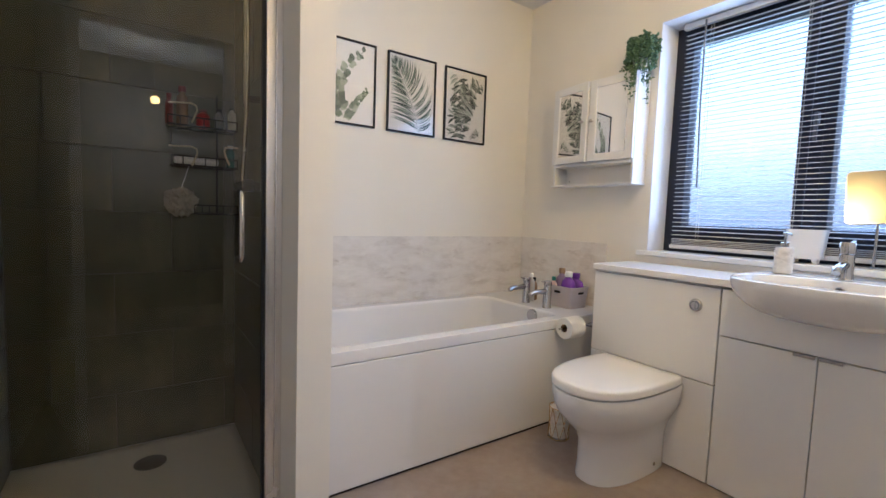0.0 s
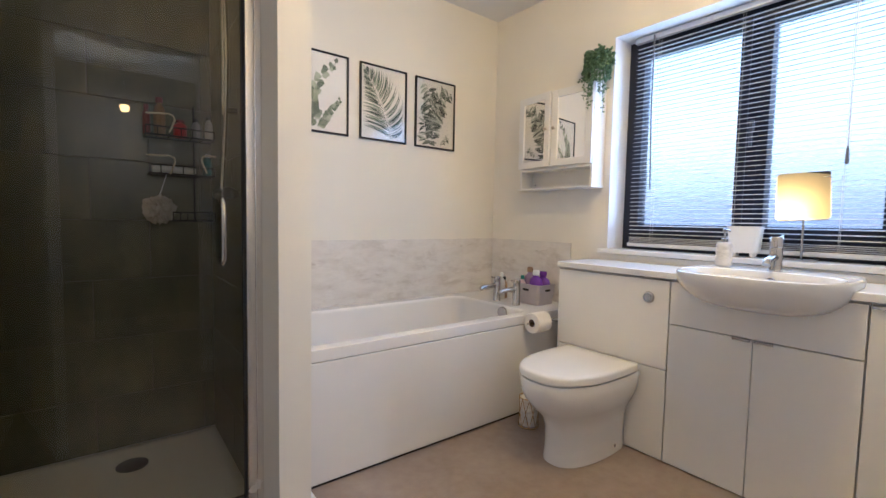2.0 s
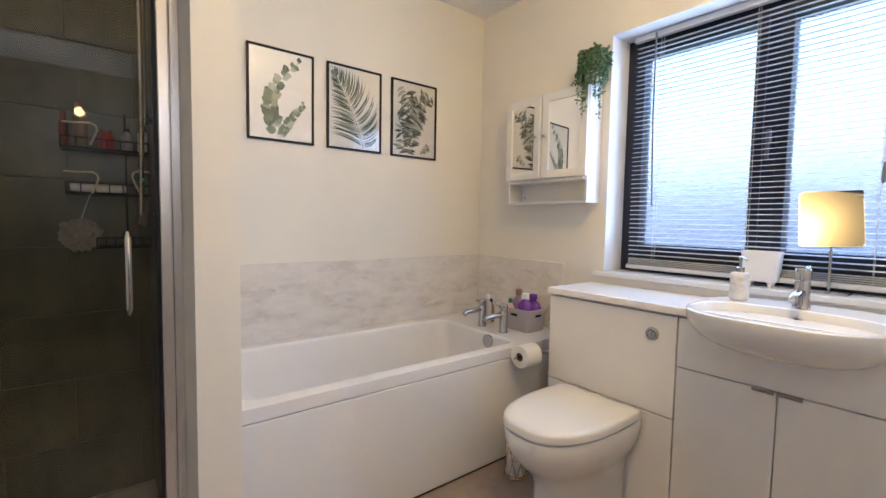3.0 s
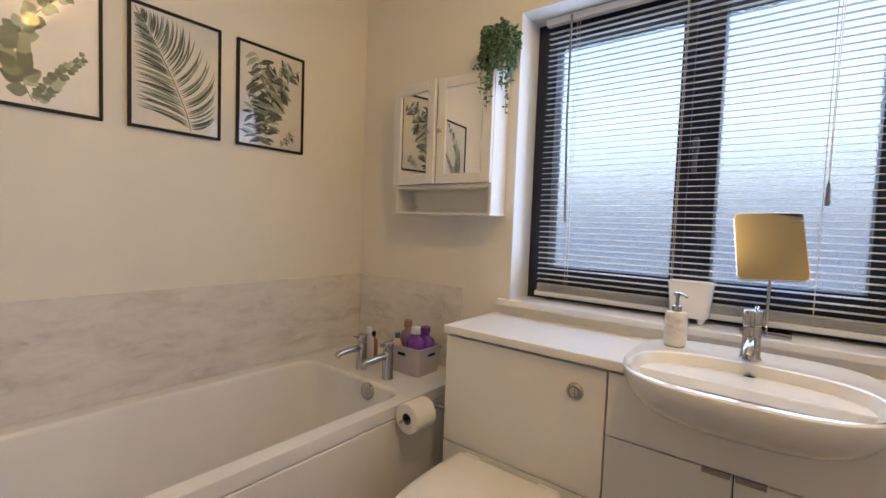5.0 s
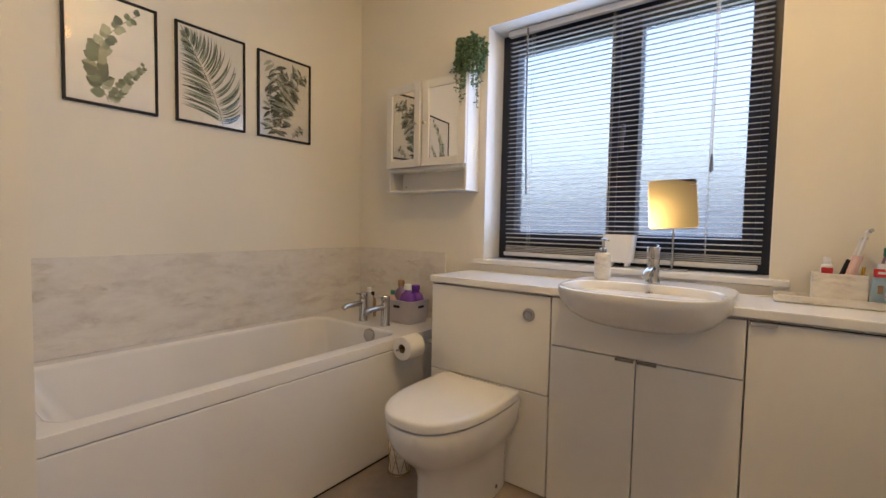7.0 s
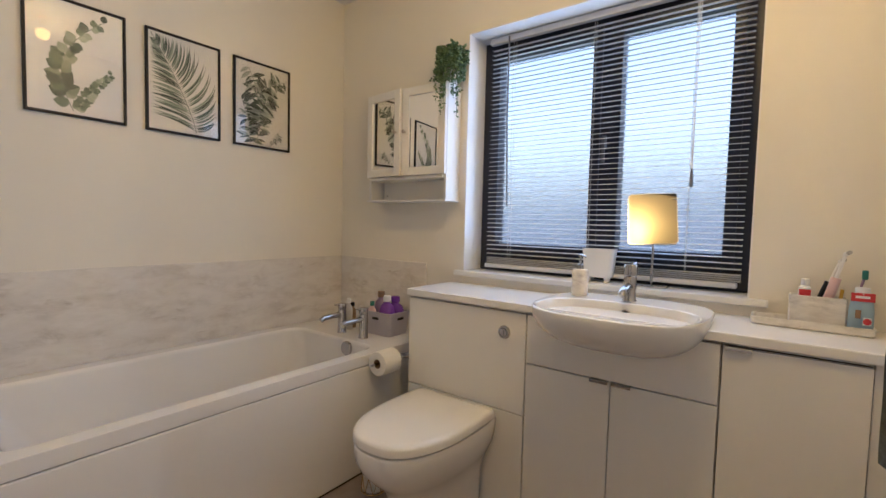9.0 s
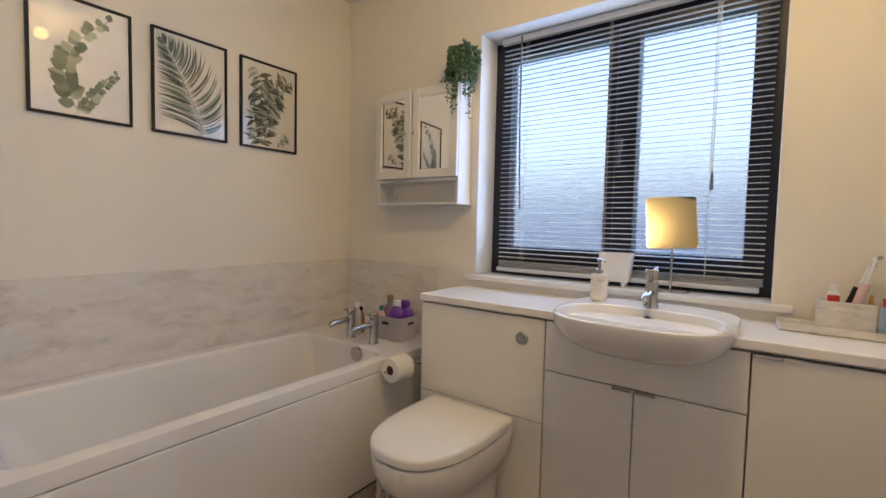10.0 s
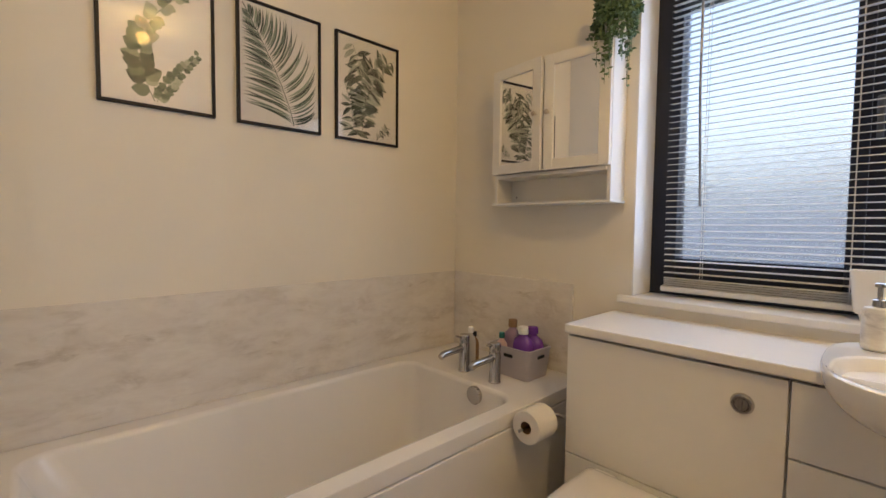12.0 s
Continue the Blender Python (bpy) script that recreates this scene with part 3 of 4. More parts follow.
bottle("shower_gel_bottle", 3.606, 3.160, 0.537, 0.044, 0.195, PURPLE, "purple bottle with a white cap in the basket", WHITEPL)
bottle("shower_gel_bottle", 3.645, 3.242, 0.537, 0.040, 0.205, LILAC, "greyish lilac bottle with a brown cap in the basket", BROWN)
bottle("shower_gel_bottle", 3.668, 3.160, 0.537, 0.050, 0.185, PURPLE, "wide purple bottle in the basket", PURPLE)
bottle("cream_tube", 3.600, 3.262, 0.537, 0.026, 0.155, PINK, "small peach tube with a teal cap in the basket", TEAL, cat="tube")
bottle("clear_bottle", 3.560, 3.400, 0.531, 0.026, 0.165, LILAC2, "pale clear bottle standing behind the bath taps", WHITEPL)
bottle("amber_bottle", 3.605, 3.420, 0.531, 0.024, 0.135, BROWN, "brown bottle standing behind the bath taps", BLACK)

# marble upstand
tagged(part("splashback_north", box(2.086, 3.712, 0.531, 3.771, 3.720, 0.899, 0.001), MARBLE), "pale grey veined marble panel above the bath", kind="structure")
tagged(part("splashback_east", box(3.7715, 3.044, 0.531, 3.780, 3.711, 0.899, 0.001), MARBLE), "pale grey veined marble panel at the tap end", kind="structure")

# ---- fitted units ----
FX = 3.445
UT = 0.785


def unit(name, y0, y1, label):
    t = thing(name, 3.6, (y0 + y1) / 2, 0, label, "cabinet", group="row of fitted bathroom units")
    put("body", box(FX + 0.019, y0 + 0.0005, 0.0, 3.779, y1 - 0.0005, UT + 0.003), UNIT, t)
    return t


def front(t, name, y0, y1, z0, z1, label=""):
    return put(name, box(FX, y0, z0, FX + 0.018, y1, z1, 0.0012, 1), UNIT, t, label)


def pull(t, y0, y1, z):
    bm = box(FX - 0.012, y0, z - 0.003, FX + 0.016, y1, z - 0.0008, 0.0006, 1)
    box(FX - 0.0125, y0, z - 0.011, FX - 0.0105, y1, z - 0.002, 0.0006, 1, bm=bm)
    return put("handle", bm, CHROME, t, "slim chrome edge pull")


G = 0.0022
wcu = unit("toilet_cabinet", 2.302, 2.870, "white toilet cabinet with a round chrome flush button")
# Dark sheet behind the fronts paints the shade in their gaps.
put("gap_shade_sheet", box(FX + 0.0185, 2.305, 0.0, FX + 0.0188, 2.867, UT - 0.004), GAPSHADE, wcu)
front(wcu, "upper_panel", 2.302 + G, 2.869, 0.400 + G, UT - 0.004)
front(wcu, "lower_panel", 2.302 + G, 2.869, 0.006, 0.400 - G)
bm = lathe([(0.0, -0.010), (0.014, -0.010), (0.0145, -0.008), (0.0145, -0.009), (0.021, -0.009), (0.024, -0.006), (0.026, 0.0)], 32, (FX, 2.392, 0.702), axis="x", caps=False)
bt = put("flush_button", bm, CHROME, wcu, "round chrome dual flush button", True)
put("button_ring", lathe([(0.0155, -0.0093), (0.0162, -0.0102), (0.0169, -0.0093)], 32, (FX, 2.392, 0.702), axis="x", caps=False), BLACK, bt)
put("button_split", box(FX - 0.0106, 2.3890, 0.690, FX - 0.0100, 2.3900, 0.714), BLACK, bt)
bsu = unit("basin_cabinet", 1.696, 2.301, "white basin cabinet with two doors and a plain fascia")
put("gap_shade_sheet", box(FX + 0.0185, 1.699, 0.0, FX + 0.0188, 2.298, UT - 0.004), GAPSHADE, bsu)
front(bsu, "fascia", 1.696 + G, 2.301 - G, 0.602 + G, UT - 0.004)
d1 = front(bsu, "door", 1.997 + G * 0.7, 2.301 - G, 0.006, 0.602 - G)
d2 = front(bsu, "door", 1.696 + G, 1.997 - G * 0.7, 0.006, 0.602 - G)
pull(bsu, 2.002, 2.062, 0.604)
pull(bsu, 1.932, 1.992, 0.604)
stu = unit("storage_cabinet", 1.380, 1.695, "narrow white storage cabinet with one door")
put("gap_shade_sheet", box(FX + 0.0185, 1.383, 0.0, FX + 0.0188, 1.692, UT - 0.004), GAPSHADE, stu)
front(stu, "door", 1.380 + G, 1.695 - G, 0.006, UT - 0.006)
pull(stu, 1.625, 1.688, UT - 0.003)
slab("trim", FX + 0.008, 1.2905, 0.0, FX + 0.026, 1.3795, UT + 0.002, mat=UNIT, label="white filler panel beside the cabinets")
wt = thing("worktop", 3.6, 2.08, UT, "thin white worktop running over the cabinets", "worktop")
bm = box(3.430, 1.291, UT + 0.006, 3.779, 2.874, 0.820, 0.004)
put("slab", bm, TOP, wt)
# Dark strip painted in for the shade under the worktop edge.
put("underside_shadow_strip", box(3.450, 1.381, UT + 0.0032, 3.77, 2.868, UT + 0.0058), GAPSHADE, wt)

# ---- toilet ----
wc = thing("toilet", 3.2, 2.62, 0, "white back to wall toilet with its lid closed", "toilet")
WY = 2.574


def dloop(xf, xb, hw, z, n=40, sq=2.5, back=0.30, taper=0.10):
    """An outline that is straight at the back and round at the front."""
    mid = xb - (xb - xf) * back
    pts = []
    for k in range(n + 1):
        a = math.pi / 2 + math.pi * k / n
        c, s = math.cos(a), math.sin(a)
        pts.append((mid + (mid - xf) * (-1 if c < 0 else 1) * abs(c) ** (2 / sq), WY + hw * (1 if s > 0 else -1) * abs(s) ** (2 / sq), z))
    for u in (0.25, 0.5, 0.75, 0.9):
        pts.append((mid + (xb - mid) * u, WY - hw * (1 - taper * u * u), z))
    pts.append((xb, WY - hw * (1 - 1.4 * taper), z))
    pts.append((xb, WY + hw * (1 - 1.4 * taper), z))
    for u in (0.9, 0.75, 0.5, 0.25):
        pts.append((mid + (xb - mid) * u, WY + hw * (1 - taper * u * u), z))
    return pts


bm = loft([dloop(3.045, 3.44, 0.112, 0.0), dloop(3.045, 3.44, 0.113, 0.012), dloop(3.052, 3.44, 0.111, 0.06), dloop(3.050, 3.44, 0.114, 0.15), dloop(3.030, 3.44, 0.124, 0.195),
           dloop(2.985, 3.44, 0.146, 0.235), dloop(2.940, 3.44, 0.170, 0.285), dloop(2.922, 3.44, 0.179, 0.325), dloop(2.917, 3.44, 0.184, 0.372), dloop(2.921, 3.44, 0.181, 0.3780)])
put("pan", bm, CERAMIC, wc, smooth=True)
bm = loft([dloop(2.932, 3.405, 0.170, 0.3785), dloop(2.930, 3.41, 0.172, 0.3795), dloop(2.930, 3.41, 0.172, 0.3840), dloop(2.935, 3.405, 0.168, 0.3850)])
put("seat", bm, SEAT, wc, smooth=True)
bm = loft([dloop(2.924, 3.385, 0.181, 0.3860, taper=0.03), dloop(2.917, 3.390, 0.186, 0.389, taper=0.03), dloop(2.918, 3.390, 0.186, 0.409, taper=0.03), dloop(2.921, 3.388, 0.184, 0.4145, taper=0.03), dloop(2.928, 3.384, 0.179, 0.4185, taper=0.03), dloop(2.950, 3.37, 0.162, 0.4225, taper=0.03), dloop(3.05, 3.31, 0.09, 0.4255, taper=0.03)])
put("lid", bm, SEAT, wc, smooth=True)
for e in (-1, 1):
    put("hinge", tube([(3.398, WY + e * 0.105, 0.398), (3.398, WY + e * 0.165, 0.398)], 0.0155, 18), SEAT, wc, smooth=True)
put("fixing_cap", lathe([(0.0, -0.004), (0.008, -0.004), (0.009, 0.0), (0.009, 0.006)], 16, (3.35, WY - 0.108, 0.035), axis="y", caps=False), CHROME, wc, "small chrome fixing cap", True)

tr = thing("toilet_roll_holder", 3.36, 2.93, 0.49, "chrome arm holding a white toilet roll", "toilet roll holder")
bm = tube([(3.47, 2.872, 0.498), (3.47, 2.915, 0.498), (3.455, 2.928, 0.498), (3.275, 2.928, 0.498)], 0.005, 10)
lathe([(0.018, 0.0), (0.018, 0.006), (0.012, 0.009)], 20, (3.47, 2.870, 0.498), axis="y", bm=bm)
put("arm", bm, CHROME, tr, smooth=True)
rl = thing("toilet_roll", 3.34, 2.928, 0.48, "full white toilet roll on the chrome holder", "toilet roll")
prof = [(0.020, 0.0), (0.050, 0.0), (0.052, 0.002), (0.052, 0.098), (0.050, 0.100), (0.020, 0.100)]
bm = bmesh.new()
bm = lathe(prof + [prof[0]], 40, (3.306, 2.926, 0.499), axis="x", caps=False)
bmesh.ops.remove_doubles(bm, verts=bm.verts, dist=1e-5)
put("roll", bm, TISSUE, rl, smooth=True)
put("card_core", lathe([(0.0195, 0.001), (0.0195, 0.099)], 30, (3.306, 2.926, 0.499), axis="x", caps=False), BROWN, rl, "brown card core")

br = thing("toilet_brush_holder", 3.225, 2.845, 0, "white toilet brush pot with a chrome base", "toilet brush")
put("base_band", lathe([(0.046, 0.0), (0.048, 0.002), (0.048, 0.012), (0.045, 0.014)], 32, (3.235, 2.865, 0)), CHROME, br, smooth=True)
put("pot", lathe([(0.045, 0.0145), (0.045, 0.140), (0.043, 0.145), (0.012, 0.147)], 32, (3.235, 2.865, 0)), MARBLE_S, br, "white marbled pot", True)
cage = bmesh.new()
for i in range(8):
    a0, a1 = math.pi * i / 4, math.pi * (i + 0.5) / 4
    for s0, s1 in ((a0, a1), (a1 + math.pi / 8 * 0, a0)):
        lo, hi = (0.0, 0.075) if s0 == a0 else (0.075, 0.150)
        for sgn in (1, -1):
            tube([(3.235 + 0.0475 * math.cos(s0 * sgn), 2.865 + 0.0475 * math.sin(s0 * sgn), lo + 0.004), (3.235 + 0.0475 * math.cos(s1 * sgn), 2.865 + 0.0475 * math.sin(s1 * sgn), hi)], 0.0016, 5, bm=cage)
for zz in (0.006, 0.150):
    tube([(3.235 + 0.0485 * math.cos(a), 2.865 + 0.0485 * math.sin(a), zz) for a in (2 * math.pi * k / 24 for k in range(25))], 0.0022, 6, bm=cage)
put("wire_cage", cage, BRASS, br, "thin gold wire cage", True)
put("stem", lathe([(0.006, 0.147), (0.006, 0.215), (0.010, 0.220), (0.010, 0.245), (0.004, 0.25)], 14, (3.235, 2.865, 0)), CHROME, br, smooth=True)

# ---- basin ----
ba = thing("wash_basin", 3.48, 1.98, 0.82, "white semi recessed ceramic basin set into the worktop", "basin")
BCY = 1.990


def bloop(xf, xb, hw, z, sq=3.2, n=64):
    """An outline that is nearly square at the back and bowed at the front."""
    pts = []
    cxx = xb - min(0.20, (xb - xf) / 2)
    for k in range(n):
        a = 2 * math.pi * k / n
        c, s = math.cos(a), math.sin(a)
        e = sq if c > 0 else 3.0
        rx = (xb - cxx) if c > 0 else (cxx - xf)
        pts.append((cxx + rx * math.copysign(abs(c) ** (2 / e), c), BCY + hw * math.copysign(abs(s) ** (2 / sq), s), z))
    return pts


outer = []
for k in range(15):
    u = k / 14
    g, hh = math.sin(u * math.pi / 2) ** 0.78, 1 - math.cos(u * math.pi / 2)
    outer.append(bloop(3.46 - 0.244 * g, 3.70 + 0.030 * g, 0.09 + 0.174 * g, 0.704 + 0.136 * (0.38 * u + 0.62 * hh), 2.5 + 0.7 * u))
bm = loft(outer + [bloop(3.2165, 3.729, 0.263, 0.846), bloop(3.221, 3.726, 0.260, 0.849), bloop(3.224, 3.722, 0.257, 0.849), bloop(3.238, 3.572, 0.244, 0.849, 2.7),
                   bloop(3.241, 3.567, 0.241, 0.849, 2.7), bloop(3.246, 3.562, 0.236, 0.846, 2.7), bloop(3.256, 3.556, 0.229, 0.828, 2.7), bloop(3.272, 3.549, 0.219, 0.800, 2.7), bloop(3.292, 3.539, 0.204, 0.775, 2.6),
                   bloop(3.314, 3.524, 0.182, 0.756, 2.5), bloop(3.338, 3.505, 0.153, 0.742, 2.4), bloop(3.362, 3.484, 0.117, 0.733, 2.3), bloop(3.388, 3.460, 0.070, 0.727, 2.2)])
put("bowl", bm, CERAMIC, ba, smooth=True, flat=True)
put("overflow", lathe([(0.0, -0.003), (0.009, -0.003), (0.013, -0.006), (0.015, 0.0), (0.015, 0.004)], 24, (3.546, 1.985, 0.815), axis="x", caps=False), BRUSHED, ba, "round metal overflow", True)
# No hole is cut; a black disc paints the shade inside the overflow.
put("overflow_hole_shade", lathe([(0.0, -0.0035), (0.008, -0.0035), (0.008, -0.002)], 20, (3.546, 1.985, 0.815), axis="x", caps=False), BLACK, ba, "black disc for the shade inside the overflow")
put("waste", lathe([(0.0, 0.004), (0.02, 0.004), (0.022, 0.0)], 24, (3.425, BCY, 0.7265), caps=False), CHROME, ba, smooth=True)

tp = thing("basin_tap", 3.61, 1.99, 0.849, "chrome single lever mixer tap on the basin", "tap")
x, y, z = 3.612, 1.990, 0.8495
put("body", lathe([(0.025, 0), (0.026, 0.003), (0.0225, 0.008), (0.021, 0.03), (0.021, 0.085), (0.0195, 0.088)], 30, (x, y, z)), CHROME, tp, smooth=True)
put("spout", tube([(x - 0.01, y, z + 0.052), (x - 0.05, y, z + 0.050), (x - 0.095, y, z + 0.040), (x - 0.103, y, z + 0.028)], 0.0135, 18), CHROME, tp, smooth=True)
put("cap", lathe([(0.0195, 0.0885), (0.0225, 0.092), (0.0225, 0.126), (0.020, 0.130)], 30, (x, y, z)), CHROME, tp, smooth=True)
put("lever", tube([(x, y, z + 0.122), (x + 0.02, y - 0.004, z + 0.127), (x + 0.042, y - 0.006, z + 0.134)], 0.005, 12), CHROME, tp, smooth=True)

sd = thing("soap_dispenser", 3.62, 2.18, 0.849, "white ridged soap dispenser with a chrome pump", "soap dispenser")
x, y, z = 3.615, 2.170, 0.850
prof = [(0.026, 0.0), (0.029, 0.003)]
for i in range(9):
    prof += [(0.0300, 0.008 + i * 0.009), (0.0293, 0.0125 + i * 0.009)]
prof += [(0.029, 0.092), (0.026, 0.098), (0.014, 0.100)]
put("body", lathe(prof, 36, (x, y, z)), MARBLE_S, sd, "white marbled ceramic", True)
put("collar", lathe([(0.013, 0.1005), (0.013, 0.116), (0.010, 0.118)], 20, (x, y, z)), CHROME, sd, smooth=True)
bm = lathe([(0.005, 0.1182), (0.005, 0.145), (0.010, 0.146), (0.010, 0.154), (0.007, 0.156)], 18, (x, y, z))
tube([(x, y, z + 0.150), (x - 0.02, y - 0.02, z + 0.151), (x - 0.028, y - 0.028, z + 0.146)], 0.0038, 10, bm=bm)
put("pump", bm, CHROME, sd, smooth=True)

# ---- window sill things ----
SZ = WZ0 + 0.0
mi = thing("vanity_mirror", 3.835, 1.965, SZ, "square rounded table mirror on a chrome stand", "mirror")
put("base", box(3.79, 1.905, SZ, 3.87, 2.030, SZ + 0.008, 0.003), CHROME, mi, smooth=True)
put("stem", tube([(3.842, 1.967, SZ + 0.008), (3.842, 1.967, SZ + 0.20)], 0.005, 12), CHROME, mi, smooth=True)
M = Matrix.Translation((3.828, 1.972, 1.147)) @ Euler((radians(-3.0), radians(25), radians(11))).to_matrix().to_4x4()


def plate(hw, hh, r, x0, x1):
    loops = []
    for xx in (x0, x1):
        loops.append([tuple(M @ Vector((xx, a, b))) for a, b, _ in rrect(0, 0, hw, hh, r, 0, 8)])
    return loft(loops)


put("back_plate", plate(0.087, 0.109, 0.016, 0.0, 0.009), CHROME, mi, smooth=True)
put("mirror_glass", plate(0.084, 0.106, 0.014, -0.0012, -0.0002), HAZY, mi, "mirror glass")

pl = thing("tooth_shaped_pot", 3.85, 2.17, SZ, "white pot on four short feet on the window board", "pot")
loops = [rrect(3.845, 2.172, 0.034 * s, 0.065 * s, 0.018 * s, SZ + z) for s, z in ((0.80, 0.018), (0.86, 0.023), (0.94, 0.075), (1.0, 0.120), (1.04, 0.136), (0.98, 0.136), (0.90, 0.11))]
put("pot_body", loft(loops), CERAMIC, pl, smooth=True)
for dx in (-1, 1):
    for dy in (-1, 1):
        put("foot", lathe([(0.008, 0.0), (0.010, 0.012), (0.012, 0.026)], 14, (3.845 + dx * 0.014, 2.172 + dy * 0.034, SZ)), CERAMIC, pl, smooth=True)

# ---- wall cabinet ----
cb = thing("mirror_cabinet", 3.72, 3.11, 1.21, "white wall cabinet with two mirrored doors and an open shelf", "cabinet")
CY0, CY1, CZ0, CZ1, CXF = 2.852, 3.372, 1.216, 1.778, 3.672
put("side_panel", box(CXF, CY0, CZ0 + 0.010, X1, CY0 + 0.014, CZ1, 0.001), GLOSS, cb)
put("side_panel", box(CXF, CY1 - 0.014, CZ0 + 0.010, X1, CY1, CZ1, 0.001), GLOSS, cb)
put("top_panel", box(CXF - 0.004, CY0 + 0.0145, CZ1 - 0.014, X1, CY1 - 0.0145, CZ1, 0.001), GLOSS, cb)
put("back_panel", box(X1 - 0.006, CY0 + 0.0145, CZ0 + 0.0105, X1, CY1 - 0.0145, CZ1 - 0.0145), GLOSS, cb)
put("middle_shelf", box(CXF - 0.012, CY0 + 0.0145, 1.328, X1 - 0.0065, CY1 - 0.0145, 1.342, 0.001), GLOSS, cb)
put("bottom_shelf", box(CXF - 0.014, CY0 - 0.006, CZ0, X1, CY1 + 0.006, CZ0 + 0.0095, 0.002), GLOSS, cb)
ym = 3.113
for a, b, ky in ((CY0 + 0.001, ym - 0.0012, ym - 0.022), (ym + 0.0012, CY1 - 0.001, ym + 0.022)):
    x0, x1, z0, z1, w = CXF - 0.019, CXF - 0.002, 1.3445, CZ1 - 0.003, 0.040
    bm = box(x0, a, z0, x1, a + w, z1, 0.0015)
    box(x0, b - w, z0, x1, b, z1, 0.0015, bm=bm)
    box(x0, a + w, z0, x1, b - w, z0 + w, 0.0015, bm=bm)
    box(x0, a + w, z1 - w, x1, b - w, z1, 0.0015, bm=bm)
    d = put("door", bm, GLOSS, cb, "white framed mirror door")
    mp = put("mirror_pane", box(x0 + 0.007, a + w, z0 + w, x1 - 0.002, b - w, z1 - w), MIRROR, d, "mirror glass")
    kb = put("knob", lathe([(0.004, 0.0), (0.004, -0.008), (0.009, -0.012), (0.010, -0.018), (0.006, -0.022)], 18, (x0, ky, 1.56), axis="x"), BRUSHED, d, "small nickel knob", True)
    hinge_y, turn = (a, 3.2) if a < 3 else (b, -6.0)
    swing = world_of(cb).inverted() @ Matrix.Translation((x1, hinge_y, 0)) @ Matrix.Rotation(radians(turn), 4, "Z") @ Matrix.Translation((-x1, -hinge_y, 0)) @ world_of(cb)
    for o in (d, mp, kb):
        o.data.transform(swing)
put("screw_cap", lathe([(0.0, -0.002), (0.004, -0.002), (0.005, 0.0)], 10, (X1 - 0.007, CY1 - 0.04, 1.255), axis="x", caps=False), GREYPL, cb)

# trailing plant
tpn = thing("trailing_plant", 3.71, 2.88, CZ1, "trailing green artificial plant in a small white pot", "plant")
PX, PY = 3.706, 2.862
put("pot", lathe([(0.030, 0.0), (0.036, 0.004), (0.042, 0.055), (0.044, 0.058), (0.038, 0.056), (0.034, 0.045)], 24, (PX, PY, CZ1)), WHITEPL, tpn, "small white pot", True)
put("foam", lathe([(0.0, 0.046), (0.036, 0.045)], 16, (PX, PY, CZ1), caps=False), SOIL, tpn)
rnd = random.Random(4)
stems, leaves = bmesh.new(), bmesh.new()


def leaf(b, p, d, ln, wd, up):
    """A plump pointed leaf from p along d."""
    d = d.normalized()
    s = d.cross(up).normalized() if d.cross(up).length > 1e-3 else Vector((1, 0, 0))
    n = s.cross(d)
    q = [b.verts.new(p), b.verts.new(p + d * ln * 0.45 + s * wd + n * wd * 0.2), b.verts.new(p + d * ln), b.verts.new(p + d * ln * 0.45 - s * wd + n * wd * 0.2),
         b.verts.new(p + d * ln * 0.5 + n * wd * 0.75), b.verts.new(p + d * ln * 0.5 - n * wd * 0.5)]
    for i in range(4):
        b.faces.new((q[i], q[(i + 1) % 4], q[4]))
        b.faces.new((q[(i + 1) % 4], q[i], q[5]))


for i in range(54):
    a = rnd.uniform(0, 2 * math.pi)
    if math.cos(a) > 0.55 and rnd.random() < 0.6:
        a += math.pi
    top = rnd.uniform(0.02, 0.125)
    reach = rnd.uniform(0.033, 0.080)
    drop = rnd.choice((0.0, 0.04, 0.10, 0.17, 0.24)) * rnd.uniform(0.6, 1.15)
    if math.cos(a) > 0.2:
        drop *= 0.3
    if -math.sin(a) < -0.2 and math.cos(a) > -0.4:
        drop *= 0.5
    pts = []
    for k in range(12):
        u = k / 11
        r = reach * min(1, u * 2.4) ** 0.7
        zz = CZ1 + 0.05 + top * math.sin(min(1, u * 2.2) * math.pi / 2) * (1 - max(0, u - 0.45) * 0.6) - (max(0, u - 0.40) / 0.6) ** 1.2 * (drop + 0.03)
        p = Vector((PX + r * math.cos(a), PY + r * math.sin(a), zz))
        p.x = min(p.x, X1 - 0.012)
        if p.z < CZ1 + 0.012:
            if PY + r * math.sin(a) > CY0 - 0.012 and p.x > CXF - 0.032:
                if abs(math.sin(a)) > 0.6 and math.sin(a) < 0:
                    p.y = CY0 - 0.016
                else:
                    p.x = CXF - 0.034
        pts.append(p)
    tube(pts, 0.0010, 4, bm=stems)
    for k in range(3, 12):
        for j in range(4):
            f = rnd.random()
            base = pts[k - 1].lerp(pts[k], f)
            d = Vector((rnd.gauss(0, 1), rnd.gauss(0, 1), rnd.gauss(-0.15, 0.8)))
            if base.z < CZ1 + 0.01:
                d.x = -abs(d.x) if base.x < CXF else d.x
            ln = rnd.uniform(0.018, 0.027) if k < 6 else rnd.uniform(0.013, 0.021)
            tip = base + d.normalized() * ln
            if tip.x > X1 - 0.004:
                d.x = -abs(d.x)
            leaf(leaves, base, d, ln, ln * (0.44 if k < 6 else 0.36), Vector((0.1, 0.2, 1)))
put("stem", stems, LEAF, tpn)
put("foliage", leaves, LEAF, tpn, "small plump green leaves")


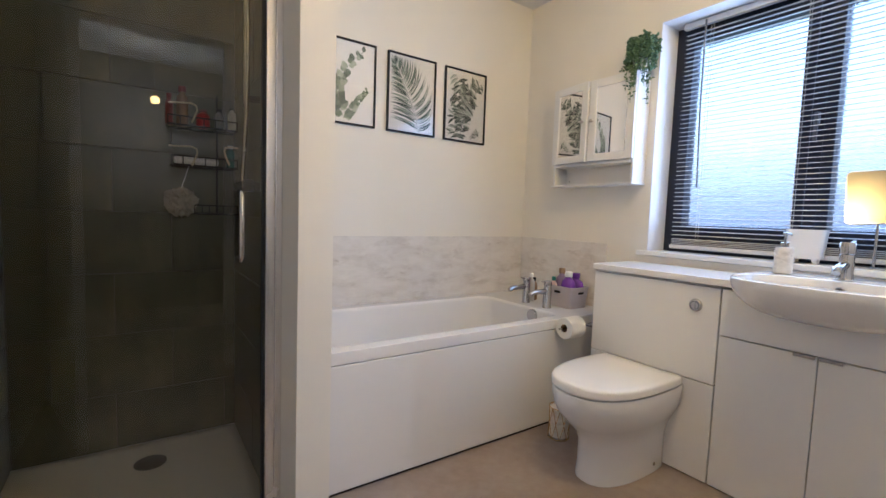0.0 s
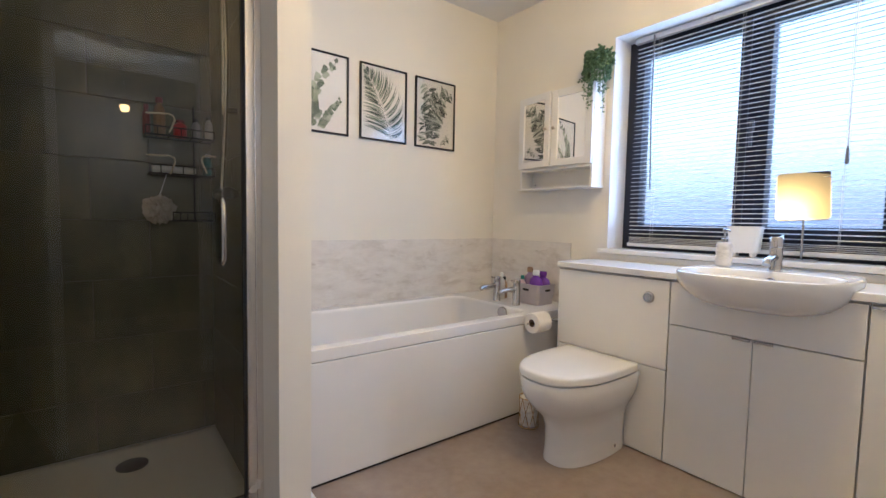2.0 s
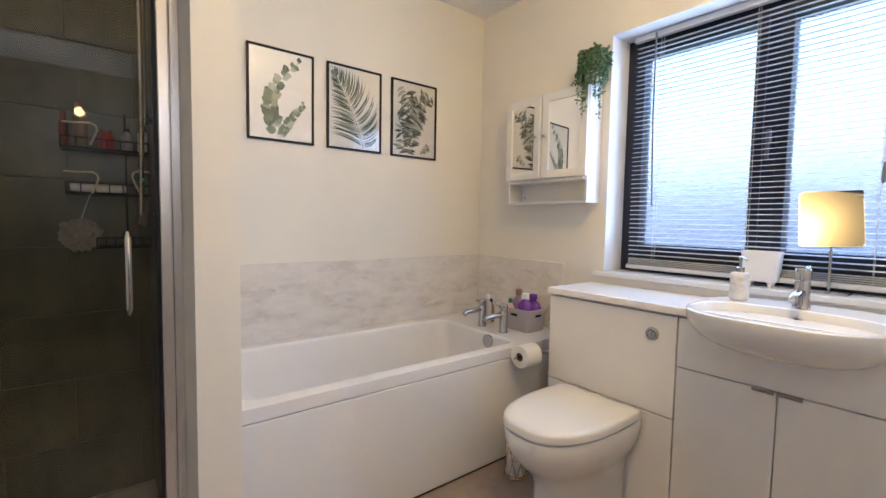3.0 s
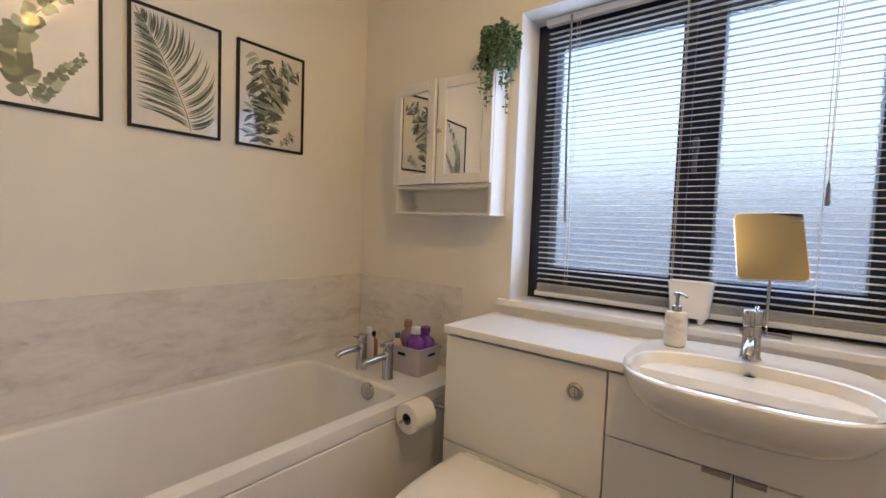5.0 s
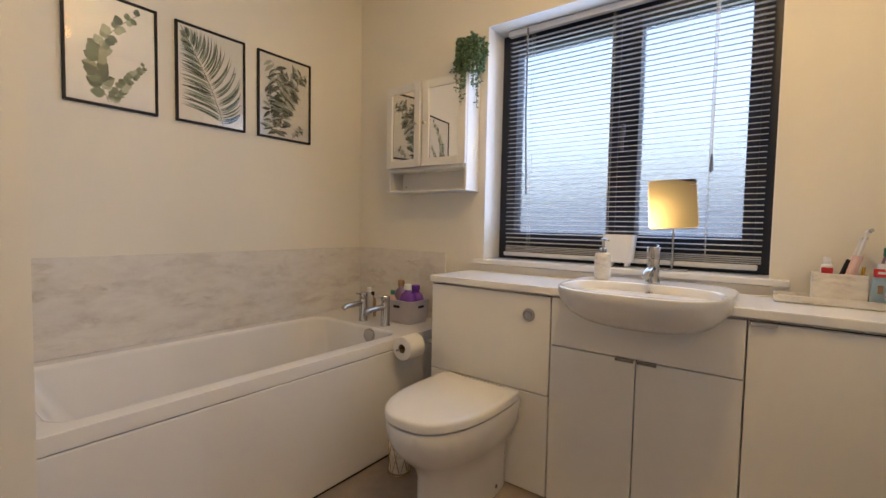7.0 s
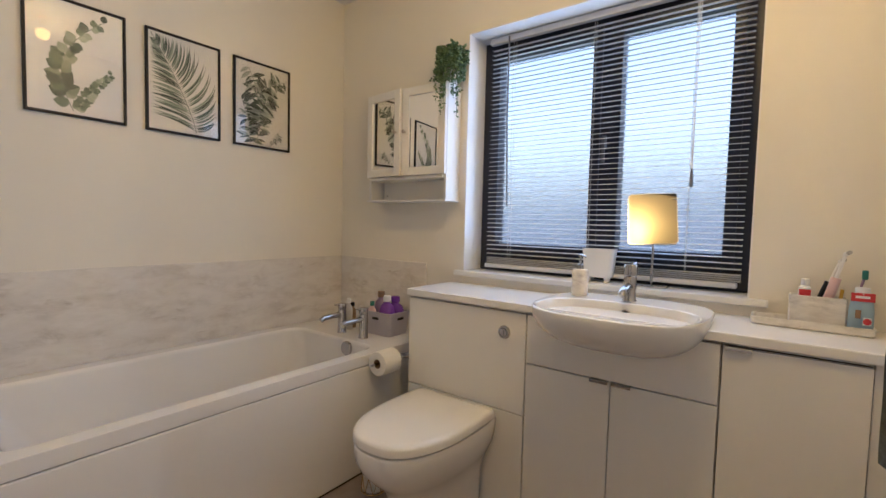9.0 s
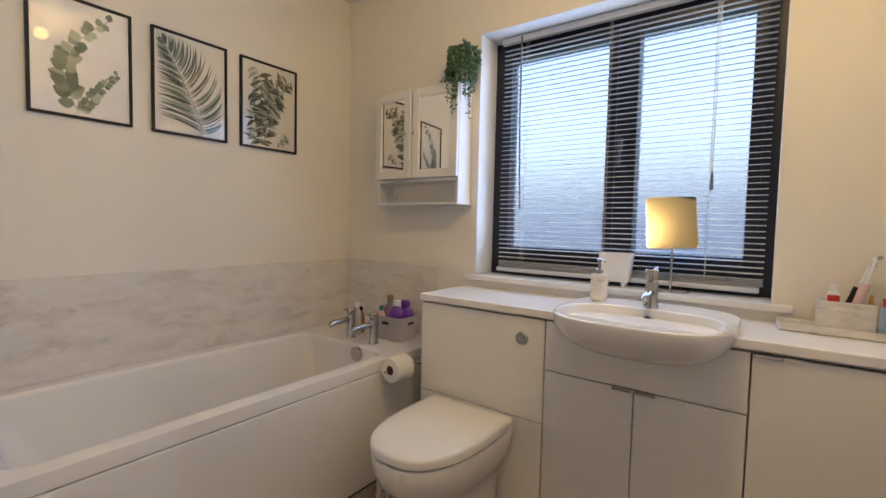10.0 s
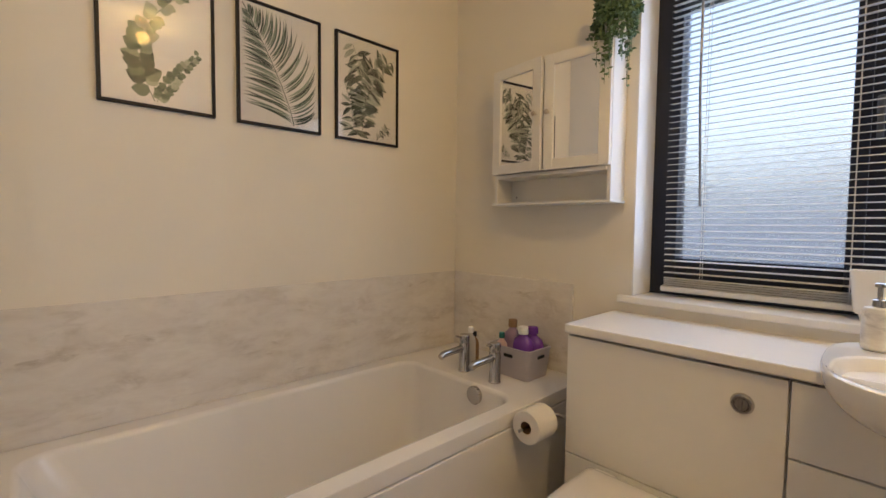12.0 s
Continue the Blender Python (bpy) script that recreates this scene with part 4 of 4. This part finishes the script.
# ---- framed prints ----
def leaf_flat(b, x, z, ang, ln, wd, y, curve=0.0, n=7, split=True):
    """A flat pointed leaf of the drawing, in the plane of the paper."""
    left, right, spine, spine2 = [], [], [], []
    for k in range(n + 1):
        u = k / n
        w = wd * math.sin(math.pi * u) ** 0.75 * (1.15 - 0.5 * u)
        a = ang + curve * u
        cxp, czp = x + ln * u * math.cos(ang + curve * u / 2), z + ln * u * math.sin(ang + curve * u / 2)
        left.append(b.verts.new((cxp - w * math.sin(a), y, czp + w * math.cos(a))))
        right.append(b.verts.new((cxp + w * math.sin(a), y, czp - w * math.cos(a))))
        spine.append(b.verts.new((cxp, y, czp)))
        spine2.append(b.verts.new((cxp, y, czp)) if split else spine[-1])
    for k in range(n):
        b.faces.new((left[k], left[k + 1], spine[k + 1], spine[k]))
        b.faces.new((spine2[k], spine2[k + 1], right[k + 1], right[k]))


def stroke(b, pts, w, y):
    rows = []
    for i, (px, pz) in enumerate(pts):
        q, r = pts[max(i - 1, 0)], pts[min(i + 1, len(pts) - 1)]
        dx, dz = r[0] - q[0], r[1] - q[1]
        l = math.hypot(dx, dz) or 1
        rows.append((b.verts.new((px - dz / l * w, y, pz + dx / l * w)), b.verts.new((px + dz / l * w, y, pz - dx / l * w))))
    for s, t in zip(rows, rows[1:]):
        b.faces.new((s[0], t[0], t[1], s[1]))


PZ0, PZ1, PW = 1.471, 1.894, 0.3075


def framed(x0, label, art, ink):
    t = thing("framed_print", x0 + PW / 2, 3.71, PZ0, label, "picture", group="three botanical prints above the bath")
    x1, y0, y1, w = x0 + PW, 3.705, 3.7195, 0.0095
    bm = box(x0, y0, PZ0, x0 + w, y1, PZ1, 0.001, 1)
    box(x1 - w, y0, PZ0, x1, y1, PZ1, 0.001, 1, bm=bm)
    box(x0 + w, y0, PZ0, x1 - w, y1, PZ0 + w, 0.001, 1, bm=bm)
    box(x0 + w, y0, PZ1 - w, x1 - w, y1, PZ1, 0.001, 1, bm=bm)
    put("frame", bm, BLACK, t, "thin black frame")
    put("paper", box(x0 + w, 3.7135, PZ0 + w, x1 - w, 3.7155, PZ1 - w), PAPER, t, "white printed sheet")
    g = put("glazing", box(x0 + w, 3.7075, PZ0 + w, x1 - w, 3.7095, PZ1 - w), GLASS, t, "clear glazing")
    g.visible_shadow = False
    b = bmesh.new()
    art(b, x0 + w, PZ0 + w, PW - 2 * w, PZ1 - PZ0 - 2 * w)
    put("botanical_drawing", b, ink, t, "printed leaves")


def clip_ok(x, z, w, h, m=0.01):
    return m < x < w - m and m < z < h - m


def eucalyptus(b, ox, oz, w, h):
    r = random.Random(11)
    y = 3.7130
    lay = [0]

    def blob(px, pz, ang, s):
        if clip_ok(px, pz, w, h, s):
            lay[0] += 1
            leaf_flat(b, ox + px, oz + pz, ang, s * 1.45, s * 0.66, y - 0.00001 * lay[0], r.uniform(-0.2, 0.2), 9, r.random() < 0.3)

    main = [(w * (0.45 - 0.25 * math.sin(u * 2.3) + 0.52 * u ** 2.0), h * (0.03 + 0.88 * u)) for u in [k / 39 for k in range(40)]]
    stroke(b, [(ox + p[0], oz + p[1]) for p in main], 0.0012, y)
    side = [(w * (0.47 + 0.15 * math.sin(u * 1.6) + 0.24 * u ** 1.8), h * (0.03 + 0.41 * u)) for u in [i / 19 for i in range(20)]]
    stroke(b, [(ox + p[0], oz + p[1]) for p in side], 0.0010, y)
    for path, s0, s1, num in ((main, 0.040, 0.021, 32), (side, 0.021, 0.0125, 36)):
        for i in range(num):
            u = i / (num - 1)
            k = int(u * (len(path) - 1))
            p, q = path[k], path[max(k - 1, 0)]
            t = math.atan2(p[1] - q[1], p[0] - q[0]) if k else 1.9
            s = (s0 + (s1 - s0) * u) * r.uniform(0.8, 1.12)
            blob(p[0], p[1], t + (1 if i % 2 else -1) * r.uniform(0.7, 1.5), s)


def palm(b, ox, oz, w, h):
    y = 3.7130
    r = random.Random(5)
    mid = [(0.66 * w - 0.62 * w * u ** 1.25, 0.02 * h + 0.96 * h * u ** 0.95) for u in [i / 59 for i in range(60)]]
    stroke(b, [(ox + p[0], oz + p[1]) for p in mid], 0.0016, y)
    lay = 0
    for i in [int(1 + 1.25 * q) for q in range(46)]:
        u = i / 59
        px, pz = mid[i]
        q = mid[max(0, i - 1)]
        t = math.atan2(pz - q[1], px - q[0])
        for s in (1, -1):
            ln = w * (0.74 if s > 0 else 0.62) * math.sin(math.pi * (0.28 + 0.64 * u)) ** 0.8 * r.uniform(0.88, 1.08)
            ang = t + (0.92 - 0.50 * u if s > 0 else -1.72 + 1.0 * u) + r.uniform(-0.05, 0.05)
            curve = (0.40 if s > 0 else 0.95 - 0.4 * u) * r.uniform(0.8, 1.2)
            while ln > 0.02:
                ex, ez = px + ln * math.cos(ang + curve / 2), pz + ln * math.sin(ang + curve / 2)
                if clip_ok(ex, ez, w, h, 0.006):
                    break
                ln *= 0.92
            if ln > 0.02:
                lay += 1
                leaf_flat(b, ox + px, oz + pz, ang, ln, 0.0040, y - 0.000008 * lay, curve, 9)


def branches(b, ox, oz, w, h):
    y = 3.7130
    r = random.Random(23)
    lay = 0
    for sx, ex, bend, h0, h1 in ((0.38, 0.24, 0.14, 0.03, 0.93), (0.36, 0.95, -0.06, 0.62, 0.88), (0.26, 0.10, 0.04, 0.03, 0.55), (0.40, 0.66, -0.06, 0.22, 0.66), (0.64, 0.84, 0.02, 0.02, 0.17)):
        path = [(w * (sx + (ex - sx) * u + bend * math.sin(math.pi * u)), h * (h0 + (h1 - h0) * u)) for u in [i / 19 for i in range(20)]]
        stroke(b, [(ox + p[0], oz + p[1]) for p in path], 0.0012, y)
        for i in range(1, 20):
            px, pz = path[i]
            q = path[i - 1]
            t = math.atan2(pz - q[1], px - q[0])
            for s in (1, -1):
                if h1 < 0.2 and i % 2:
                    continue
                ln = (0.060 if h1 > 0.2 else 0.022) * r.uniform(0.7, 1.3)
                ang = t + s * r.uniform(0.5, 1.9)
                if clip_ok(px + ln * math.cos(ang), pz + ln * math.sin(ang), w, h):
                    lay += 1
                    leaf_flat(b, ox + px, oz + pz, ang, ln, ln * 0.165, y - 0.00001 * lay, s * r.uniform(0.1, 0.7), 8)


framed(2.345, "black framed print of a curving eucalyptus sprig", eucalyptus, INK[0])
framed(2.7215, "black framed print of a feathery palm frond", palm, INK[1])
framed(3.0935, "black framed print of dark leafy branches", branches, INK[2])

# ---- things on the worktop ----
WT = 0.8205
ty = thing("marble_tray", 3.69, 1.49, WT, "long white marbled tray on the worktop", "tray")
bm = loft([rrect(3.690, 1.497, 0.048, 0.138, 0.012, WT), rrect(3.690, 1.497, 0.052, 0.142, 0.014, WT + 0.004), rrect(3.690, 1.497, 0.052, 0.142, 0.014, WT + 0.024), rrect(3.690, 1.497, 0.048, 0.138, 0.011, WT + 0.024), rrect(3.690, 1.497, 0.047, 0.137, 0.011, WT + 0.008)])
put("tray_body", bm, MARBLE_S, ty, smooth=True)
hd = thing("toothbrush_holder", 3.70, 1.48, WT + 0.008, "white marbled toothbrush holder on the tray", "toothbrush holder")
z = WT + 0.0085
bm = loft([rrect(3.702, 1.480, 0.030, 0.066, 0.006, z), rrect(3.702, 1.480, 0.030, 0.066, 0.006, z + 0.088), rrect(3.702, 1.480, 0.027, 0.063, 0.005, z + 0.089), rrect(3.702, 1.480, 0.025, 0.061, 0.005, z + 0.086), rrect(3.702, 1.480, 0.025, 0.061, 0.005, z + 0.01)])
put("cup", bm, MARBLE_S, hd, smooth=True)


def tube_thing(name, x, y, z, h, hw, body, cap, label, lean=0.0):
    t = thing(name, x, y, z, label, "toothpaste")
    loops = []
    for u, wx, wy in ((0.0, 0.001, hw), (0.08, 0.003, hw), (0.5, 0.010, hw * 0.96), (0.80, 0.014, hw * 0.80), (0.84, 0.010, hw * 0.5)):
        loops.append([(x + wx * math.cos(a) + lean * u * h, y + wy * math.sin(a), z + u * h) for a in (2 * math.pi * k / 20 for k in range(20))])
    put("tube", loft(loops), body, t, smooth=True)
    put("cap", lathe([(hw * 0.55, 0.845 * h), (hw * 0.6, 0.86 * h), (hw * 0.55, h)], 18, (x + lean * 0.9 * h, y, z)), cap, t, smooth=True)
    return t


t = tube_thing("toothpaste_tube", 3.702, 1.510, z + 0.012, 0.125, 0.018, WHITEPL, WHITEPL, "white and red toothpaste tube in the holder")
put("red_print", box(3.6865, 1.496, z + 0.066, 3.6885, 1.524, z + 0.106, 0.0008), RED, t, "red printed band")
t = tube_thing("toothpaste_tube", 3.668, 1.386, z + 0.001, 0.125, 0.028, BLUEPR, WHITEPL, "upright blue and red toothpaste tube on the tray")
put("red_print", box(3.6515, 1.361, z + 0.088, 3.6535, 1.411, z + 0.112, 0.0008), RED, t, "red printed band")
put("white_mark", box(3.6503, 1.372, z + 0.097, 3.6513, 1.402, z + 0.104, 0.0004), WHITEPL, t, "white printed mark")
put("pale_patch", box(3.6515, 1.365, z + 0.022, 3.6530, 1.384, z + 0.044, 0.0008), WHITEPL, t, "pale printed patch")
put("red_badge", lathe([(0.0, -0.0008), (0.009, -0.0008), (0.009, 0.0)], 16, (3.6508, 1.3745, z + 0.033), axis="x", caps=False), RED, t, "round red printed badge")
put("dark_picture", box(3.6515, 1.388, z + 0.040, 3.6530, 1.400, z + 0.064, 0.0008), BROWN, t, "dark printed patch")


def brush(x, y, z, dx, dy, h, body, neck, label):
    t = thing("electric_toothbrush", x, y, z, label, "toothbrush")
    p = [Vector((x + dx * u, y + dy * u, z + h * u)) for u in (0, 0.62, 0.66, 0.70, 0.95)]
    b = tube(p[:2], 0.0125, 16)
    put("body", b, body, t, smooth=True)
    put("neck", tube([p[1], p[2], p[3], p[4]], 0.0045, 10), neck, t, smooth=True)
    d = Vector((-0.012, -0.004, 0.004))
    b = tube([p[4] - d * 0.2, p[4] + d], 0.0065, 12)
    put("head", b, neck, t, smooth=True)
    put("bristles", tube([p[4] + d, p[4] + d * 1.7], 0.0055, 12), GREYPL, t)
    return t


brush(3.706, 1.472, z + 0.012, 0.0, -0.052, 0.215, PINK, WHITEPL, "pale pink electric toothbrush leaning in the holder")
brush(3.722, 1.490, z + 0.012, 0.008, -0.062, 0.190, BLACK, WHITEPL, "black electric toothbrush leaning in the holder")
t = thing("toothbrush", 3.71, 1.43, z + 0.012, "short yellow toothbrush handle standing in the holder", "toothbrush")
put("handle", tube([(3.710, 1.432, z + 0.012), (3.712, 1.428, z + 0.07), (3.712, 1.424, z + 0.112)], 0.0045, 8), YELLOW, t, smooth=True)
t = thing("toothbrush", 3.71, 1.405, z + 0.001, "green toothbrush standing against the wall side", "toothbrush")
put("handle", tube([(3.722, 1.405, z + 0.001), (3.724, 1.392, z + 0.08), (3.722, 1.378, z + 0.15)], 0.0035, 8), LILAC, t, smooth=True)
put("head", box(3.714, 1.370, z + 0.145, 3.722, 1.384, z + 0.172, 0.003), TEAL, t)

# ---- door and towels ----
dr = thing("door_1", 1.36, 1.31, 0, "white painted door standing open into the bathroom", "door", kind="structure")
DA = math.atan2(2.135 - 1.32, 1.436 - 1.228)
DM = Matrix.Translation((1.228, 1.32, 0)) @ Matrix.Rotation(DA, 4, "Z")


def on_door(bm_):
    bm_.transform(DM)
    return bm_


bm = box(0, 0, 0.008, 0.84, 0.038, 1.995, 0.002)
put("leaf", on_door(bm), GLOSS, dr)
bm = box(0.774, -0.004, 0.699, 0.8385, 0.0, 0.853, 0.0015)
pl2 = put("lock_plate", on_door(bm), BRUSHED, dr, "satin nickel bathroom lock plate")
bm = tube([(0.812, -0.004, 0.797), (0.812, -0.031, 0.797)], 0.009, 16)
box(0.700, -0.040, 0.787, 0.822, -0.028, 0.807, 0.005, bm=bm)
put("lever_handle", on_door(bm), BRUSHED, dr, "satin nickel lever handle", True)
bm = tube([(0.812, -0.004, 0.735), (0.812, -0.012, 0.735)], 0.010, 16)
box(0.809, -0.021, 0.727, 0.815, -0.011, 0.743, 0.001, bm=bm)
put("snib", on_door(bm), BRUSHED, dr, smooth=True)
bm = bmesh.new()
for a, b_ in ((0.783, 0.708), (0.830, 0.708), (0.783, 0.844), (0.830, 0.844)):
    lathe([(0.003, -0.0052), (0.003, -0.004)], 10, (a, 0, b_), axis="y", bm=bm)
put("screw", on_door(bm), CHROME, dr)
bm = box(X0, Y0, 0, DOOR_X0 - 0.004, Y0 + 0.014, DOOR_H + 0.06, 0.003)
box(DOOR_X1 + 0.0, Y0, 0, DOOR_X1 + 0.055, Y0 + 0.014, DOOR_H + 0.06, 0.003, bm=bm)
box(DOOR_X0 - 0.004, Y0, DOOR_H, DOOR_X1, Y0 + 0.014, DOOR_H + 0.06, 0.003, bm=bm)
tagged(part("door_frame", bm, GLOSS), "white painted architrave round the doorway", kind="structure")


def cloth(x0, x1, y, z0, z1, thick, seed, folds=3.0, lean=0.0):
    """Hanging towelling with soft folds."""
    b = bmesh.new()
    nx, nz = 14, 22
    grid = {}
    for side in (0, 1):
        for i in range(nx + 1):
            for k in range(nz + 1):
                u, v = i / nx, k / nz
                wob = 0.010 * math.sin(folds * 2 * math.pi * u + seed) * (1 - 0.4 * v) + 0.006 * noise.noise(Vector((u * 3, v * 3, seed)))
                edge = 0.012 * noise.noise(Vector((v * 5, seed, 0.5)))
                yy = y + wob + (thick if side else 0)
                if v > 0.97:
                    yy = y + thick / 2 + wob
                grid[side, i, k] = b.verts.new((x0 + (x1 - x0) * u + (edge + lean * min(1, 3 * v)) * (1 - u), yy, z0 + (z1 - z0) * v + 0.006 * noise.noise(Vector((u * 6, seed, 2.0))) * (1 - v)))
    for side in (0, 1):
        for i in range(nx):
            for k in range(nz):
                b.faces.new([grid[side, i + a, k + c] for a, c in ((0, 0), (1, 0), (1, 1), (0, 1))])
    for k in range(nz):
        for i in (0, nx):
            b.faces.new([grid[s, i, k + c] for s, c in ((0, 0), (1, 0), (1, 1), (0, 1))])
    for i in range(nx):
        for k in (0, nz):
            b.faces.new([grid[s, i + c, k] for s, c in ((0, 0), (1, 0), (1, 1), (0, 1))])
    return b


rail = thing("towel_rail", 2.4, 1.33, 1.1, "white ladder towel rail on the wall by the door", "towel rail")
bm = tube([(2.16, 1.40, 0.30), (2.16, 1.40, 1.30)], 0.014, 14)
tube([(2.62, 1.40, 0.30), (2.62, 1.40, 1.30)], 0.014, 14, bm=bm)
put("upright", bm, GLOSS, rail, smooth=True)
for i in range(9):
    z = 0.36 + 0.11 * i
    put("rung", tube([(2.16, 1.40, z), (2.62, 1.40, z)], 0.009, 10), GLOSS, rail, smooth=True)
bm = bmesh.new()
for x in (2.16, 2.62):
    for z in (0.42, 1.2):
        tube([(x, 1.29, z), (x, 1.40, z)], 0.010, 10, bm=bm)
put("wall_bracket", bm, GLOSS, rail, smooth=True)
tagged(part("bath_towel", cloth(2.262, 2.56, 1.425, 0.885, 1.10, 0.070, 1.3, 3.0, 0.16), TOWEL, smooth=True), "thick dark grey towel folded over the rail", "towel")
tagged(part("bath_towel", cloth(2.232, 2.60, 1.425, 0.40, 0.77, 0.060, 4.1, 3.0, 0.07), TOWEL2, smooth=True), "dark green towel hanging on the lower rungs", "towel")

# ---- lamps ----
cl = thing("ceiling_light", LAMP[0], LAMP[1], H, "brass ceiling light with a lit amber globe", "ceiling light")
put("ceiling_rose", lathe([(0.05, 0.0), (0.05, -0.012), (0.02, -0.022), (0.014, -0.05), (0.018, -0.055)], 28, (LAMP[0], LAMP[1], H)), BRASS, cl, smooth=True)
bm = bmesh.new()
bmesh.ops.create_uvsphere(bm, u_segments=28, v_segments=16, radius=0.038)
bmesh.ops.translate(bm, verts=bm.verts, vec=(LAMP[0], LAMP[1], LAMP[2]))
bu = put("globe", bm, GLOBE, cl, "lit amber glass globe", True)
bu.visible_shadow = False
hl = thing("pendant_light", HALL_LAMP[0], HALL_LAMP[1], H, "hall pendant with a bare warm bulb", "pendant light")
put("flex", tube([(HALL_LAMP[0], HALL_LAMP[1], H), (HALL_LAMP[0], HALL_LAMP[1], HALL_LAMP[2] + 0.09)], 0.003, 8), CORD, hl)
put("bulb_holder", lathe([(0.016, 0.09), (0.018, 0.05), (0.016, 0.035)], 18, HALL_LAMP), BRASS, hl, smooth=True)
bm = bmesh.new()
bmesh.ops.create_uvsphere(bm, u_segments=20, v_segments=12, radius=0.032)
bmesh.ops.translate(bm, verts=bm.verts, vec=HALL_LAMP)
bu = put("bulb", bm, BULB, hl, "lit warm bulb", True)
bu.visible_shadow = False


# ---- wall tiles of the shower ----
def tile_mesh(w, h, axis):
    b = box(0, 0, 0, w, 0.006, h, 0.0012, 1) if axis == "x" else box(0, 0, 0, 0.006, w, h, 0.0012, 1)
    me = bpy.data.meshes.new("tile")
    b.to_mesh(me)
    b.free()
    me.materials.append(TILE)
    return me


def tile_wall(parent, axis, a0, a1, fixed, z0, z1, tw=0.395, th=0.2465, first=1.532, zrow=0.748):
    cache = {}
    row = math.floor((z0 - zrow) / th)
    while zrow + row * th < z1:
        za, zb = max(z0, zrow + row * th), min(z1, zrow + (row + 1) * th)
        start = first + (tw / 2 if row % 2 == 0 else 0) - 6 * tw
        a = start
        while a < a1:
            p, q = max(a, a0), min(a + tw, a1)
            if q - p > 0.01 and zb - za > 0.01:
                key = (round(q - p, 4), round(zb - za, 4))
                if key not in cache:
                    cache[key] = tile_mesh(key[0] - 0.003, key[1] - 0.003, axis)
                ob = new("tile", cache[key])
                ob.parent = parent
                ob.location = (p + 0.0015, fixed, za + 0.0015) if axis == "x" else (fixed, p + 0.0015, za + 0.0015)
            a += tw
        row += 1


tile_wall(gb, "x", SX0 + 0.004, SX1, Y1 - 0.0155, 0.026, H - 0.004)
tile_wall(gl, "y", SY0 + 0.03, Y1 - 0.016, X0 + 0.0095, 0.026, H - 0.004, first=3.3)
tile_wall(ge, "y", SY0 + 0.03, Y1 - 0.016, 1.969, 0.026, H - 0.004, first=3.3)
